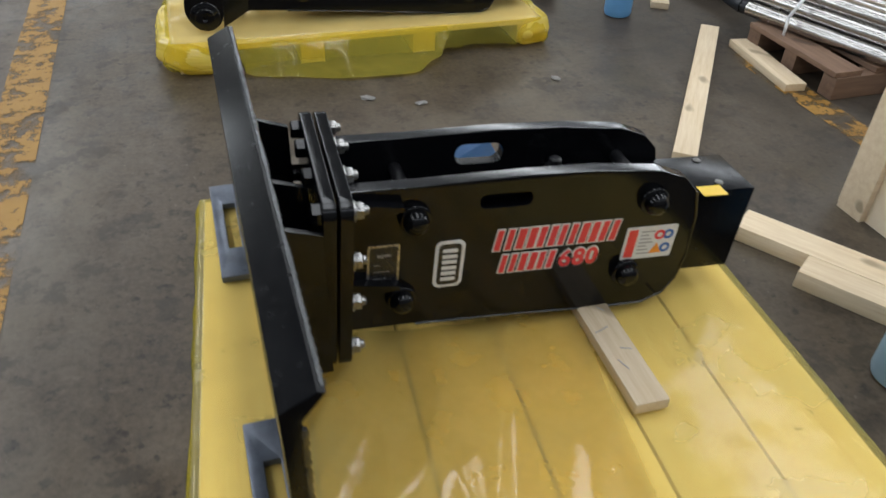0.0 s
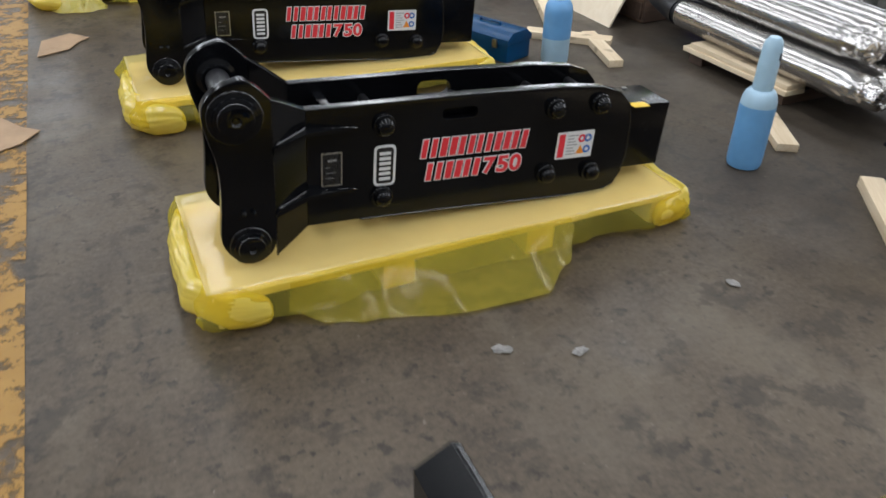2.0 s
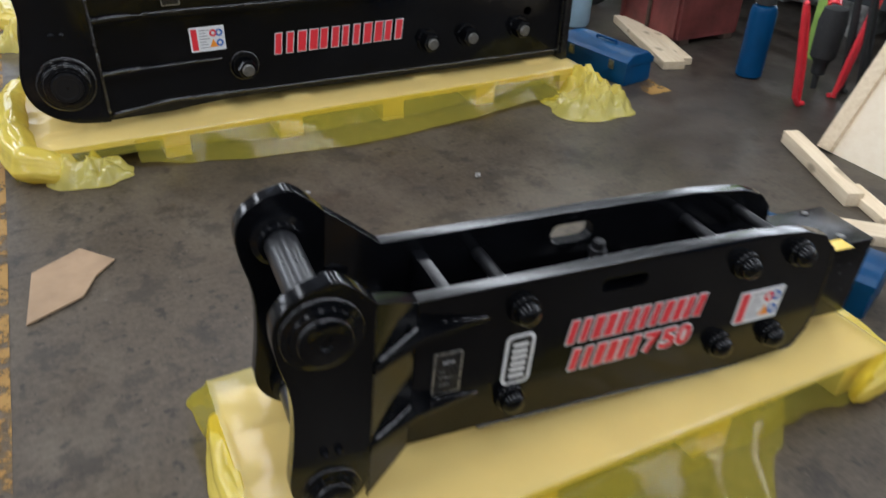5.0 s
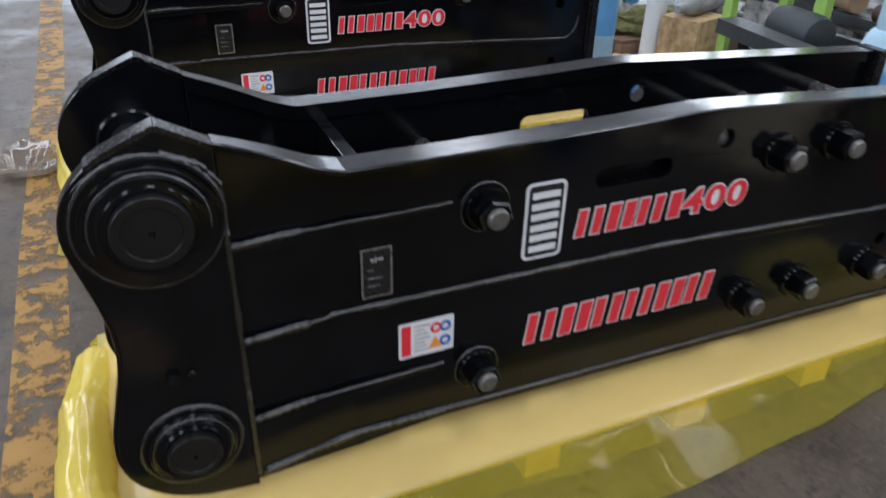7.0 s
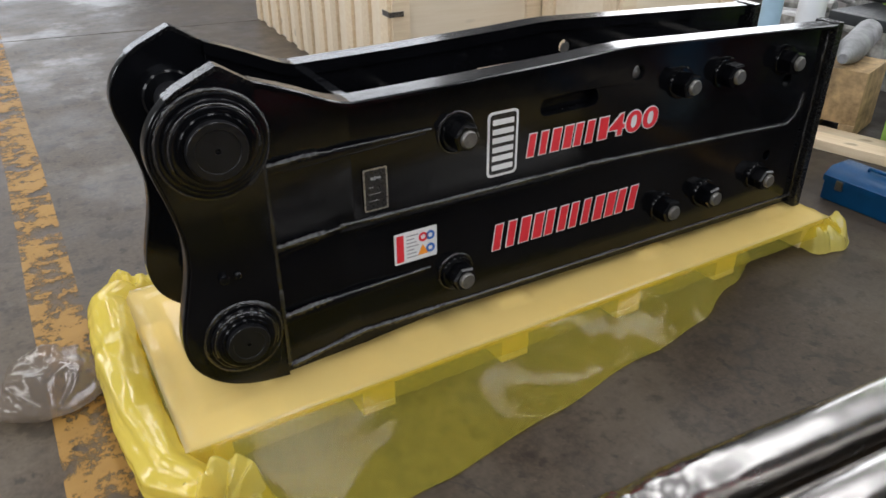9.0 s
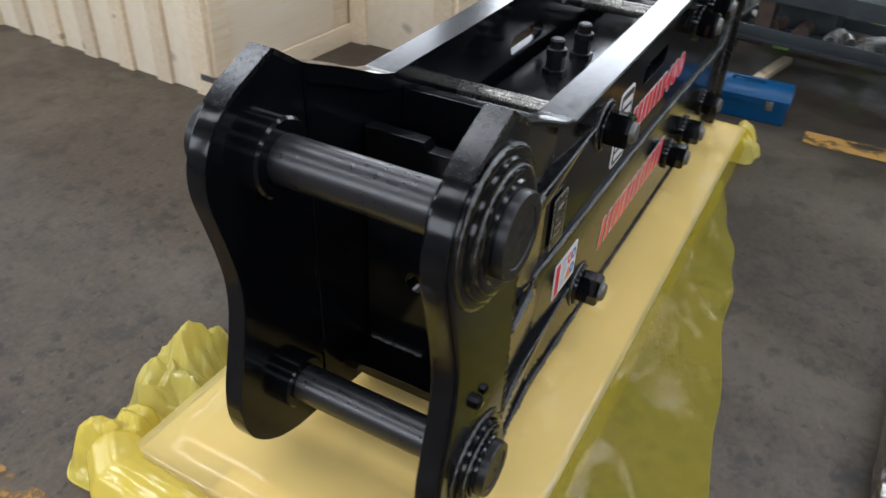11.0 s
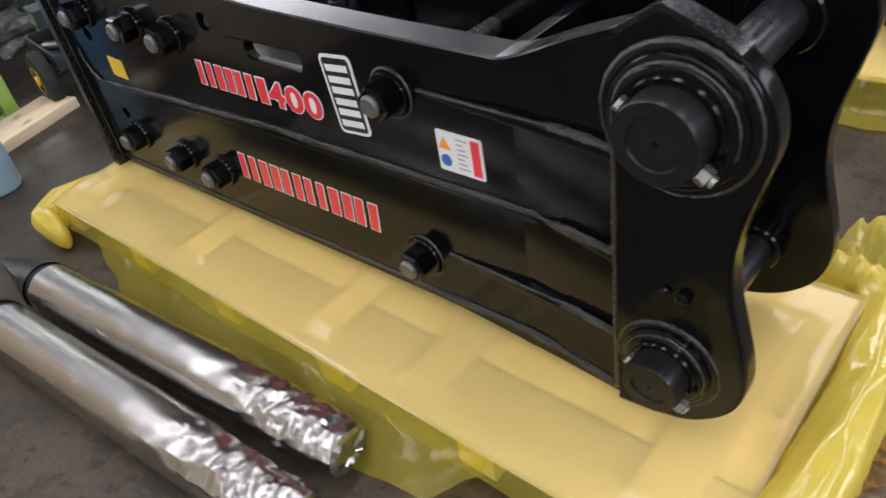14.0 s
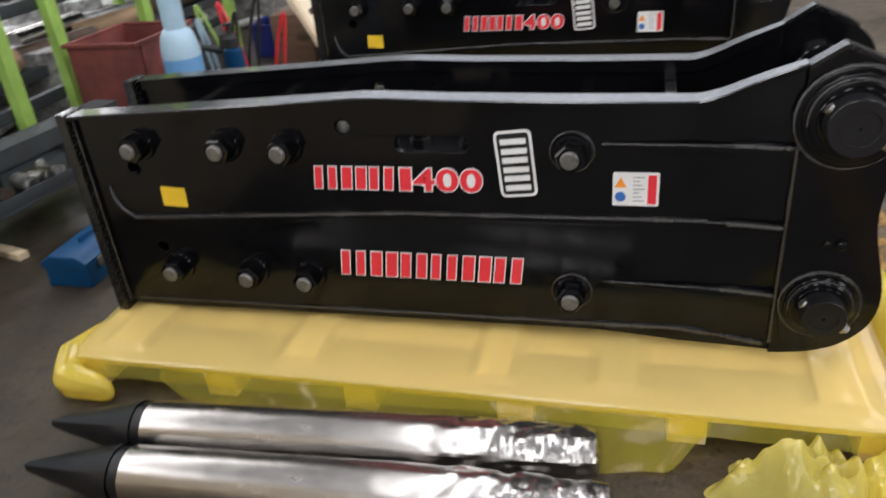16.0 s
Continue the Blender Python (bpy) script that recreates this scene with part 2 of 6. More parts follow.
    l.new(warp.outputs[0], vor.inputs["Vector"])
    crack = ramp_node(n, l, vor.outputs["Distance"], [(0.0, 0.75), (0.0025, 0.0)])
    crack = mix_node(n, l, 1.0, crack, ramp_node(n, l, big, [(0.45, 0.0), (0.6, 1.0)]), "MULTIPLY")
    col = mix_node(n, l, crack, col, (0.03, 0.027, 0.024))
    l.new(col, p.inputs["Base Color"])
    # trodden-smooth, slightly damp patches among the dull dusty ones
    damp = ramp_node(n, l, noise_node(n, l, 1.25, 6, 0.68, (1, 0.8, 1)), [(0.5, 0.0), (0.6, 1.0)])
    rough = ramp_node(n, l, mid, [(0.25, 0.36), (0.75, 0.6)])
    l.new(mix_node(n, l, damp, rough, (0.29, 0.29, 0.29)), p.inputs["Roughness"])
    p.inputs["Specular IOR Level"].default_value = 0.32
    bump_node(n, l, p, mix_node(n, l, 0.4, fine, noise_node(n, l, 17, 5, 0.7)), 0.2, 0.003)
    return m


def worn_line():
    """Floor paint, chipped away in flakes."""
    m, n, l, p = nodes_of("worn_yellow_floor_paint")
    mid = noise_node(n, l, 5, 5, 0.6)
    fine = noise_node(n, l, 16, 6, 0.75)
    col = ramp_node(n, l, mid, [(0.3, (0.24, 0.12, 0.02)), (0.7, (0.36, 0.2, 0.042))])
    both = mix_node(n, l, 0.45, fine, mid)
    gone = ramp_node(n, l, both, [(0.455, 0.0), (0.515, 0.92)])
    l.new(col, p.inputs["Base Color"])
    p.inputs["Roughness"].default_value = 0.6
    l.new(gone, p.inputs["Alpha"])
    return m


def foil():
    """Foil drawn tight along the shank, with a few long creases and fine crinkles in places."""
    m, n, l, p = nodes_of("crinkled_silver_foil")
    a = noise_node(n, l, 5, 3, 0.5, (0.3, 2.0, 2.0))
    b = noise_node(n, l, 26, 4, 0.6, (0.6, 1.4, 1.4))
    l.new(ramp_node(n, l, b, [(0.3, (0.43, 0.415, 0.395)), (0.7, (0.53, 0.51, 0.49))]), p.inputs["Base Color"])
    p.inputs["Metallic"].default_value = 1.0
    l.new(ramp_node(n, l, b, [(0.3, 0.255), (0.8, 0.28)]), p.inputs["Roughness"])
    bump_node(n, l, p, a, 0.25, 0.004)
    return m


def film(name, tint, body, thin, gloss=1.0):
    """Thin plastic film: part of the light passes straight, the rest is scattered."""
    m = bpy.data.materials.new(name)
    m.use_nodes = True
    n, l = m.node_tree.nodes, m.node_tree.links
    n.remove(n["Principled BSDF"])
    out = n["Material Output"]
    tr, di, tl, gl = (n.new("ShaderNodeBsdf" + k) for k in ("Transparent", "Diffuse", "Translucent", "Glossy"))
    tr.inputs["Color"].default_value = (*tint, 1)
    streak = noise_node(n, l, 7, 4, 0.6)
    crink = noise_node(n, l, 9, 5, 0.62)
    col = ramp_node(n, l, streak, [(0.3, tuple(c * 0.85 for c in body)), (0.7, body)])
    l.new(col, di.inputs["Color"])
    l.new(col, tl.inputs["Color"])
    gl.inputs["Roughness"].default_value = 0.1
    bump = n.new("ShaderNodeBump")
    bump.inputs["Strength"].default_value, bump.inputs["Distance"].default_value = 0.5 * gloss, 0.008
    l.new(crink, bump.inputs["Height"])
    for s in (di, tl, gl):
        l.new(bump.outputs["Normal"], s.inputs["Normal"])
    m1, m2, m3 = (n.new("ShaderNodeMixShader") for _ in range(3))
    m1.inputs["Fac"].default_value = 0.28
    l.new(di.outputs[0], m1.inputs[1]), l.new(tl.outputs[0], m1.inputs[2])
    l.new(ramp_node(n, l, streak, [(0.3, thin * (1 - 0.22 * gloss)), (0.7, thin * (1 + 0.16 * gloss))]), m2.inputs["Fac"])
    l.new(m1.outputs[0], m2.inputs[1]), l.new(tr.outputs[0], m2.inputs[2])
    fr = n.new("ShaderNodeLayerWeight")
    fr.inputs["Blend"].default_value = 0.5
    l.new(bump.outputs["Normal"], fr.inputs["Normal"])
    l.new(ramp_node(n, l, fr.outputs["Facing"], [(0.0, 0.05 * gloss), (0.55, 0.09 * gloss), (0.85, 0.3 * gloss), (1.0, 0.75 * gloss)]), m3.inputs["Fac"])
    l.new(m2.outputs[0], m3.inputs[1]), l.new(gl.outputs[0], m3.inputs[2])
    l.new(m3.outputs[0], out.inputs["Surface"])
    return m


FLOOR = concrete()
LINE = worn_line()
FOIL = foil()
FILM = film("yellow_plastic_film", (1.0, 0.94, 0.66), (0.95, 0.81, 0.36), 0.54, 0.5)
SKIRT = film("hanging_yellow_film", (1.0, 0.92, 0.38), (0.86, 0.76, 0.13), 0.77, 0.3)
CLING = film("thin_yellow_film", (1.0, 0.93, 0.56), (0.95, 0.83, 0.34), 0.72, 0.4)
BROWNISH = film("brownish_yellow_film", (0.97, 0.89, 0.55), (0.75, 0.62, 0.25), 0.62, 0.7)
THICK = film("folded_yellow_plastic", (1.0, 0.88, 0.35), (0.97, 0.79, 0.14), 0.22)
SHEER = film("gathered_yellow_film", (1.0, 0.92, 0.5), (0.97, 0.84, 0.22), 0.42)
CLEAR = film("clear_plastic_film", (0.88, 0.82, 0.74), (0.34, 0.29, 0.24), 0.6)


# ---------------------------------------------------------------- mesh helpers
def thing(name, m, label, category, group="", kind=""):
    ob = new(name)
    ob.empty_display_size = 0.1
    ob.matrix_world = m
    return tagged(ob, label, category, group, kind)


def finish(me, mat, angle=35):
    me.materials.append(mat)
    for p in me.polygons:
        p.use_smooth = True
    me.set_sharp_from_angle(angle=radians(angle))


def part(name, bm, mat, parent=None, label="", angle=35):
    """Links a bmesh as one mesh object under a thing or under a part."""
    bmesh.ops.recalc_face_normals(bm, faces=bm.faces)
    me = bpy.data.meshes.new(name)
    bm.to_mesh(me)
    bm.free()
    finish(me, mat, angle)
    ob = new(name, me)
    if parent:
        ob.parent = parent
    if mat in (PAINT, EDGE, DARK, TOOLBLUE, RIM) and len(me.polygons) < 4000:
        ob.modifiers.new("even_shading", "WEIGHTED_NORMAL").keep_sharp = True
    return tagged(ob, label)


def dull_inside(ob, x0, x1, z0, z1):
    """Gives cut hole walls within these bounds a duller black that stands for shade."""
    ob.data.materials.append(LOADER)
    for f in ob.data.polygons:
        if abs(f.normal.y) < 0.6 and x0 < f.center.x < x1 and z0 < f.center.z < z1:
            f.material_index = 1
    return ob


def gloss_top(ob, z0):
    """Gives the upward edges above z0 the brighter, glossier black that lifts their glare."""
    ob.data.materials.append(RIM)
    for f in ob.data.polygons:
        if f.normal.z > 0.6 and f.center.z > z0:
            f.material_index = 2
    return ob


def again(ob, parent, m, name=None):
    """A repeat of a part on the same mesh, at a pose in the parent's frame."""
    o = new(name or ob.name.split(".")[0], ob.data)
    o.parent = parent
    o.matrix_basis = m
    return o


def box(bm, x0, x1, y0, y1, z0, z1, bev=0.0, m=None):
    r = bmesh.ops.create_cube(bm, size=1, matrix=Matrix.LocRotScale(((x0 + x1) / 2, (y0 + y1) / 2, (z0 + z1) / 2), None, (abs(x1 - x0), abs(y1 - y0), abs(z1 - z0))))
    vs = r["verts"]
    if bev:
        es = list({e for v in vs for e in v.link_edges})
        r = bmesh.ops.bevel(bm, geom=es, offset=bev, segments=2, affect="EDGES", profile=0.6)
        vs = [v for v in r["verts"]] if r["verts"] else vs
    if m is not None:
        bmesh.ops.transform(bm, matrix=m, verts=list({v for v in vs}))
    return vs


def lathe(bm, prof, seg=24, m=None, cap=True):
    """A turned shape about local z from (radius, height) steps."""
    rings = []
    for r, z in prof:
        rings.append([bm.verts.new((r * math.cos(2 * math.pi * k / seg), r * math.sin(2 * math.pi * k / seg), z)) for k in range(seg)])
    for a, b in zip(rings, rings[1:]):
        for k in range(seg):
            bm.faces.new((a[k], a[(k + 1) % seg], b[(k + 1) % seg], b[k]))
    if cap:
        bm.faces.new(rings[0][::-1])
        bm.faces.new(rings[-1])
    if m is not None:
        bmesh.ops.transform(bm, matrix=m, verts=[v for r in rings for v in r])


def along_y(x, y, z, sign=1):
    """A pose that lays local z along y (or against it)."""
    return pose(x, y, z, -90 * sign, 0, 0)


def rod(bm, a, b, r, seg=16):
    a, b = Vector(a), Vector(b)
    q = (b - a).to_track_quat("Z", "Y").to_matrix().to_4x4()
    lathe(bm, [(r * 0.9, 0), (r, r * 0.1), (r, (b - a).length - r * 0.1), (r * 0.9, (b - a).length)], seg, Matrix.Translation(a) @ q)


def slab(bm, loops, ya, yb, bev=0.0, butt=None):
    """A plate cut to an (x, z) outline, with holes after it; ya and yb: its two faces, as numbers or functions of x."""
    from mathutils.geometry import tessellate_polygon
    fa = ya if callable(ya) else (lambda x: ya)
    fb = yb if callable(yb) else (lambda x: yb)
    flat = [p for lp in loops for p in lp]
    va = [bm.verts.new((x, fa(x), z)) for x, z in flat]
    vb = [bm.verts.new((x, fb(x), z)) for x, z in flat]
    made = []
    for tri in tessellate_polygon([[Vector((x, z, 0)) for x, z in lp] for lp in loops]):
        made.append(bm.faces.new([va[k] for k in tri]))
        made.append(bm.faces.new([vb[k] for k in reversed(tri)]))
    rims, k0 = [], 0
    for lp in loops:
        c = len(lp)
        for k in range(c):
            a, b = k0 + k, k0 + (k + 1) % c
            made.append(bm.faces.new((va[a], va[b], vb[b], vb[a])))
            rims += [(va[a], va[b]), (vb[a], vb[b])]
        k0 += c
    bmesh.ops.recalc_face_normals(bm, faces=made)
    if bev:
        es = [e for e in (bm.edges.get(r) for r in rims) if e and not (butt is not None and all(abs(v.co.x - butt) < 1e-5 for v in e.verts))]
        bmesh.ops.bevel(bm, geom=es, offset=bev, segments=2, affect="EDGES", profile=0.5)


def rrect(x0, x1, z0, z1, r, seg=5):
    pts = []
    for cx, cz, a0 in ((x1 - r, z1 - r, 0), (x0 + r, z1 - r, 90), (x0 + r, z0 + r, 180), (x1 - r, z0 + r, 270)):
        for k in range(seg + 1):
            a = radians(a0 + 90 * k / seg)
            pts.append((cx + r * math.cos(a), cz + r * math.sin(a)))
    return pts


def disc(cx, cz, r, seg=16):
    return [(cx + r * math.cos(2 * math.pi * k / seg), cz + r * math.sin(2 * math.pi * k / seg)) for k in range(seg)]


def ease(pts, n=2):
    """Rounds the bends of an open outline, keeping its ends."""
    for _ in range(n):
        out = [pts[0]]
        for (ax, az), (bx, bz) in zip(pts, pts[1:]):
            out += [(0.75 * ax + 0.25 * bx, 0.75 * az + 0.25 * bz), (0.25 * ax + 0.75 * bx, 0.25 * az + 0.75 * bz)]
        pts = out + [pts[-1]]
    return pts


def bead(bm, path, r, seed=0, step=0.007):
    """A lumpy weld bead along a path."""
    pts = [Vector(p) for p in path]
    run = [pts[0]]
    for a, b in zip(pts, pts[1:]):
        k = max(1, round((b - a).length / step))
        run += [a.lerp(b, (j + 1) / k) for j in range(k)]
    rings = []
    for k, p in enumerate(run):
        d = (run[min(k + 1, len(run) - 1)] - run[max(k - 1, 0)]).normalized()
        s = d.cross(Vector((0.31, 0.9, 0.2))).normalized()
        t = d.cross(s)
        rr = r * (0.8 + 0.25 * noise.noise((k * 0.55, seed, 0)) + 0.35 * noise.noise((k * 0.13, 3, seed)) + (0.22 if k % 2 else -0.15))
        rr = max(rr, 0.25 * r)
        p = p + noise.noise_vector((k * 0.7, seed, 5)) * 0.14 * r
        rings.append([bm.verts.new(p + rr * (math.cos(a) * s + math.sin(a) * t)) for a in (0, 1.05, 2.09, 3.14, 4.19, 5.24)])
    for a, b in zip(rings, rings[1:]):
        for k in range(6):
            bm.faces.new((a[k], a[(k + 1) % 6], b[(k + 1) % 6], b[k]))
    bm.faces.new(rings[0]), bm.faces.new(rings[-1][::-1])


def weld(th, path, r, seed=0, step=0.009, name="weld"):
    """One weld bead as a part of its own."""
    bm = bmesh.new()
    bead(bm, path, r, seed, step)
    return part(name, bm, WELD, th)


def round_weld(th, x, y, z, r, rr, seed=0, a0=0, a1=360, name="weld"):
    """A weld bead round a boss standing on a plate, from angle a0 to a1."""
    return weld(th, [(x + r * math.cos(radians(a)), y, z + r * math.sin(radians(a))) for a in range(a0, a1 + 1, 10)], rr, seed, 0.008, name)


def digits(text, height, bold=0.0):
    """A mesh of figures in the built-in face, upright in x and z, its left foot at the origin."""
    cu = bpy.data.curves.new("figures", "FONT")
    cu.body, cu.size, cu.shear, cu.offset, cu.extrude, cu.space_character = text, height * 1.38, 0.03, bold, 0.0004, 1.06
    ob = new("figures", cu)
    bpy.context.view_layer.update()
    me = bpy.data.meshes.new_from_object(ob.evaluated_get(bpy.context.evaluated_depsgraph_get()))
    bpy.data.objects.remove(ob)
    me.transform(pose(0, 0, 0, 90, 0, 0))
    return me


# ---------------------------------------------------------------- the hall
def hall():
    W, E_, S, N, H = HALL
    bm = bmesh.new()
    box(bm, W - 0.3, E_ + 0.3, S - 0.3, N + 0.3, -0.3, -0.02)
    joint = (lambda x: 4.58 - 0.165 * x)
    for ends in ((lambda x: S - 0.3, lambda x: joint(x) - 0.006), (lambda x: joint(x) + 0.006, lambda x: N + 0.3)):
        lo, hi = ([bm.verts.new((x, ends[k](x), z)) for x, k in ((W - 0.3, 0), (E_ + 0.3, 0), (E_ + 0.3, 1), (W - 0.3, 1))] for z in (-0.0195, 0.0))
        bm.faces.new(lo[::-1]), bm.faces.new(hi)
        for k in range(4):
            bm.faces.new((lo[k], lo[(k + 1) % 4], hi[(k + 1) % 4], hi[k]))
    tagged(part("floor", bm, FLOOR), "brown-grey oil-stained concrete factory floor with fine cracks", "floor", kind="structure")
    for name, b in (("wall_west", (W - 0.3, W, S, N)), ("wall_east", (E_, E_ + 0.3, S, N)), ("wall_south", (W - 0.3, E_ + 0.3, S - 0.3, S)), ("wall_north", (W - 0.3, E_ + 0.3, N, N + 0.3))):
        bm = bmesh.new()
        x0, x1, y0, y1 = b
        if name == "wall_north":
            for a, c, z0, z1 in ((x0, -3.2, 0, 4.95), (2.2, x1, 0, 4.95), (-3.2, 2.2, 4.6, 4.95), (x0, x1, 6.15, H), (x0, -4.0, 4.95, 6.15), (9.0, x1, 4.95, 6.15)):
                box(bm, a, c, y0, y1, z0, z1)
        elif name in ("wall_west", "wall_east"):
            lo, hi = (2.5, 4.3) if name == "wall_west" else (2.0, 5.2)
            box(bm, x0, x1, y0, y1, 0, lo)
            box(bm, x0, x1, y0, y1, hi, H)
            for a, c in ((y0, -10.2), (-5.8, -4.7), (-0.3, 0.8), (5.2, 6.3), (10.7, y1)):
                box(bm, x0, x1, a, c, lo, hi)
        else:
            for a, c, z0, z1 in ((x0, x1, 0, 4.45), (x0, x1, 6.15, H), (x0, -2.5, 4.45, 6.15), (10.5, x1, 4.45, 6.15)):
                box(bm, a, c, y0, y1, z0, z1)
        tagged(part(name, bm, WALL), "plain grey wall of the factory hall", "wall", kind="structure")
    bm = bmesh.new()
    box(bm, W - 0.3, 0.1, S - 0.3, N + 0.3, H, H + 0.2)
    box(bm, 1.7, E_ + 0.3, S - 0.3, N + 0.3, H, H + 0.2)
    cuts = [S - 0.3, -10.7, -7.3, -6.2, -2.8, -1.7, 1.7, 2.8, 6.2, 7.3, 10.7, N + 0.3]
    for a, c in zip(cuts[::2], cuts[1::2]):
        box(bm, 0.1, 1.7, a, c, H, H + 0.2)
    tagged(part("ceiling", bm, ROOF), "grey sheet roof with long roof lights", "ceiling", kind="structure")
    for name, x0, x1, lab in (("floor_line", -0.425, -0.28, "worn yellow painted floor line, badly chipped"), ("floor_line_east", 2.26, 2.38, "faded yellow painted floor line")):
        bm = bmesh.new()
        ys = [S + 0.5 + k * 0.25 for k in range(int((N - S - 1) / 0.25))]
        if name != "floor_line":
            ys = [y for y in ys if -6.6 < y < -5.2 or -2.2 < y < 0.0]
        prev = None
        for y in ys:
            w = 0.008 * noise.noise((y * 1.7, x0, 0))
            cur = [bm.verts.new((x0 + w, y, 0.0025)), bm.verts.new((x1 + 0.7 * w, y, 0.0025))]
            if prev and abs(prev[0].co.y - y) < 0.3:
                bm.faces.new((prev[0], prev[1], cur[1], cur[0]))
            prev = cur
        tagged(part(name, bm, LINE), lab, "floor line", kind="structure")


# ---------------------------------------------------------------- decals
def letter_block(k, c, h, g):
    """Two plain slanted bars in place of one letter, grown by g all round."""
    c = c * (0.9, 1.0, 0.95)[k % 3]
    w = c * (0.34, 0.4, 0.36)[k % 3]
    return [[(x + 0.12 * z, z) for x, z in ((a - g, -g), (a + w + g, -g), (a + w + g, h + g), (a - g, h + g))] for a in (0.0, c - w)]


def flat(loops, mat, parent, name, m, out=0.001, label=""):
    bm = bmesh.new()
    slab(bm, loops, 0.0005, -out)
    ob = part(name, bm, mat, parent, label)
    ob.matrix_basis = m
    return ob


def word_decal(th, m, n, w, h, numerals="", nw=0.0):
    cell = w / n
    for k in range(n):
        at = m @ pose(k * cell, 0, 0)
        bm = bmesh.new()
        for bar in letter_block(k, cell * 0.86, h, 0.0028):
            slab(bm, [bar], 0.0, -0.0008)
        back = part("letter_block", bm, WHITE, th)
        back.matrix_basis = at
        bm = bmesh.new()
        for bar in letter_block(k, cell * 0.86, h, 0.0):
            slab(bm, [bar], -0.0006, -0.0016)
        part("letter_face", bm, RED, back)
    total = sum(0.62 if c == "1" else 1.0 for c in numerals)
    x = w + 0.007
    for c in numerals:
        cw = nw / total * (0.62 if c == "1" else 1.0)
        if c in "0468":
            flat([rrect(0.3 * cw, 0.6 * cw, 0.2 * h, 0.8 * h, 0.004)], WHITE, th, "figure_fill", m @ pose(x, 0, 0), 0.0005)
        back = None
        for grow, mat in ((0.0058, WHITE), (0.002, RED)):
            me = digits(c, h, grow * (0.55 if c == "6" else 1.0))
            xs, zs = [v.co.x for v in me.vertices], [v.co.z for v in me.vertices]
            g = 0.003 if mat is WHITE else 0.0
            sx = (cw * 0.9 + 2 * g) / (max(xs) - min(xs))
            sz = (h + 2 * g) / (max(zs) - min(zs))
            me.transform(Matrix.Diagonal((sx, 1, sz, 1)) @ Matrix.Translation((-min(xs) - g / sx, 0, -min(zs) - g / sz)))
            finish(me, mat)
            o = new("figure_outline" if mat is WHITE else "figure", me)
            o.parent = back or th
            o.matrix_basis = pose(0, -0.0012, 0) if back else m @ pose(x, -0.0006, 0)
            back = o
        x += cw


def logo_decal(th, m, w, h):
    badge = flat([rrect(0, w, 0, h, 0.014)], WHITE, th, "badge", m, 0.001, "black badge with a white rounded frame")
    flat([rrect(0.007, w - 0.007, 0.007, h - 0.007, 0.009)], BLACKDEC, badge, "badge_field", Matrix(), 0.0018)
    cell = (h - 0.03) / 3
    for k in range(3):
        bm = bmesh.new()
        for a in (0.06, 0.58):
            slab(bm, [[(a * cell, 0), ((a + 0.3) * cell, 0), ((a + 0.3) * cell, w - 0.029), (a * cell, w - 0.029)]], -0.0016, -0.0026)
        part("badge_block", bm, WHITE, badge).matrix_basis = badge_turn(k, cell)


def badge_turn(k, cell):
    """Sets the badge's blocks one above another, lying on their sides."""
    return Matrix(((0, 0, 1, 0.0145), (0, 1, 0, 0), (1, 0, 0, 0.015 + k * cell), (0, 0, 0, 1)))


def warning_decal(th, m, w, h, flip=False):
    f = (lambda a, b: (w - b, w - a)) if flip else (lambda a, b: (a, b))
    lab = flat([rrect(0, w, 0, h, 0.004)], WHITE, th, "warning_label", m, 0.001, "white warning label with a red strip")
    a, b = f(0.006, 0.026)
    flat([[(a, 0.006), (b, 0.006), (b, h - 0.006), (a, h - 0.006)]], RED, lab, "red_strip", Matrix(), 0.0018)
    bm = bmesh.new()
    a, b = f(0.034, w * 0.56)
    for k in range(7):
        z = 0.012 + k * (h - 0.026) / 6
        slab(bm, [[(a, z), (b - 0.006 * (k % 3), z), (b - 0.006 * (k % 3), z + 0.003), (a, z + 0.003)]], 0, -0.0016)
    part("print_lines", bm, GREYDEC, lab)
    if flip:
        flat([disc(w * 0.17, h * 0.27, h * 0.15)], BLUEDEC, lab, "round_sign", Matrix(), 0.0018)
        flat([[(w * 0.17 - h * 0.17, h * 0.55), (w * 0.17 + h * 0.17, h * 0.55), (w * 0.17, h * 0.86)]], ORANGE, lab, "triangle_sign", Matrix(), 0.0018)
        return
    for cx, cz, mat in ((w * 0.84, h * 0.72, BLUEDEC), (w * 0.84, h * 0.3, BLUEDEC), (w * 0.67, h * 0.72, RED)):
        flat([disc(cx, cz, h * 0.15), disc(cx, cz, h * 0.075)], mat, lab, "ring_sign", Matrix(), 0.0018)
    cx = w * 0.66
    flat([[(cx - h * 0.17, h * 0.15), (cx + h * 0.17, h * 0.15), (cx, h * 0.48)]], ORANGE, lab, "triangle_sign", Matrix(), 0.0018)


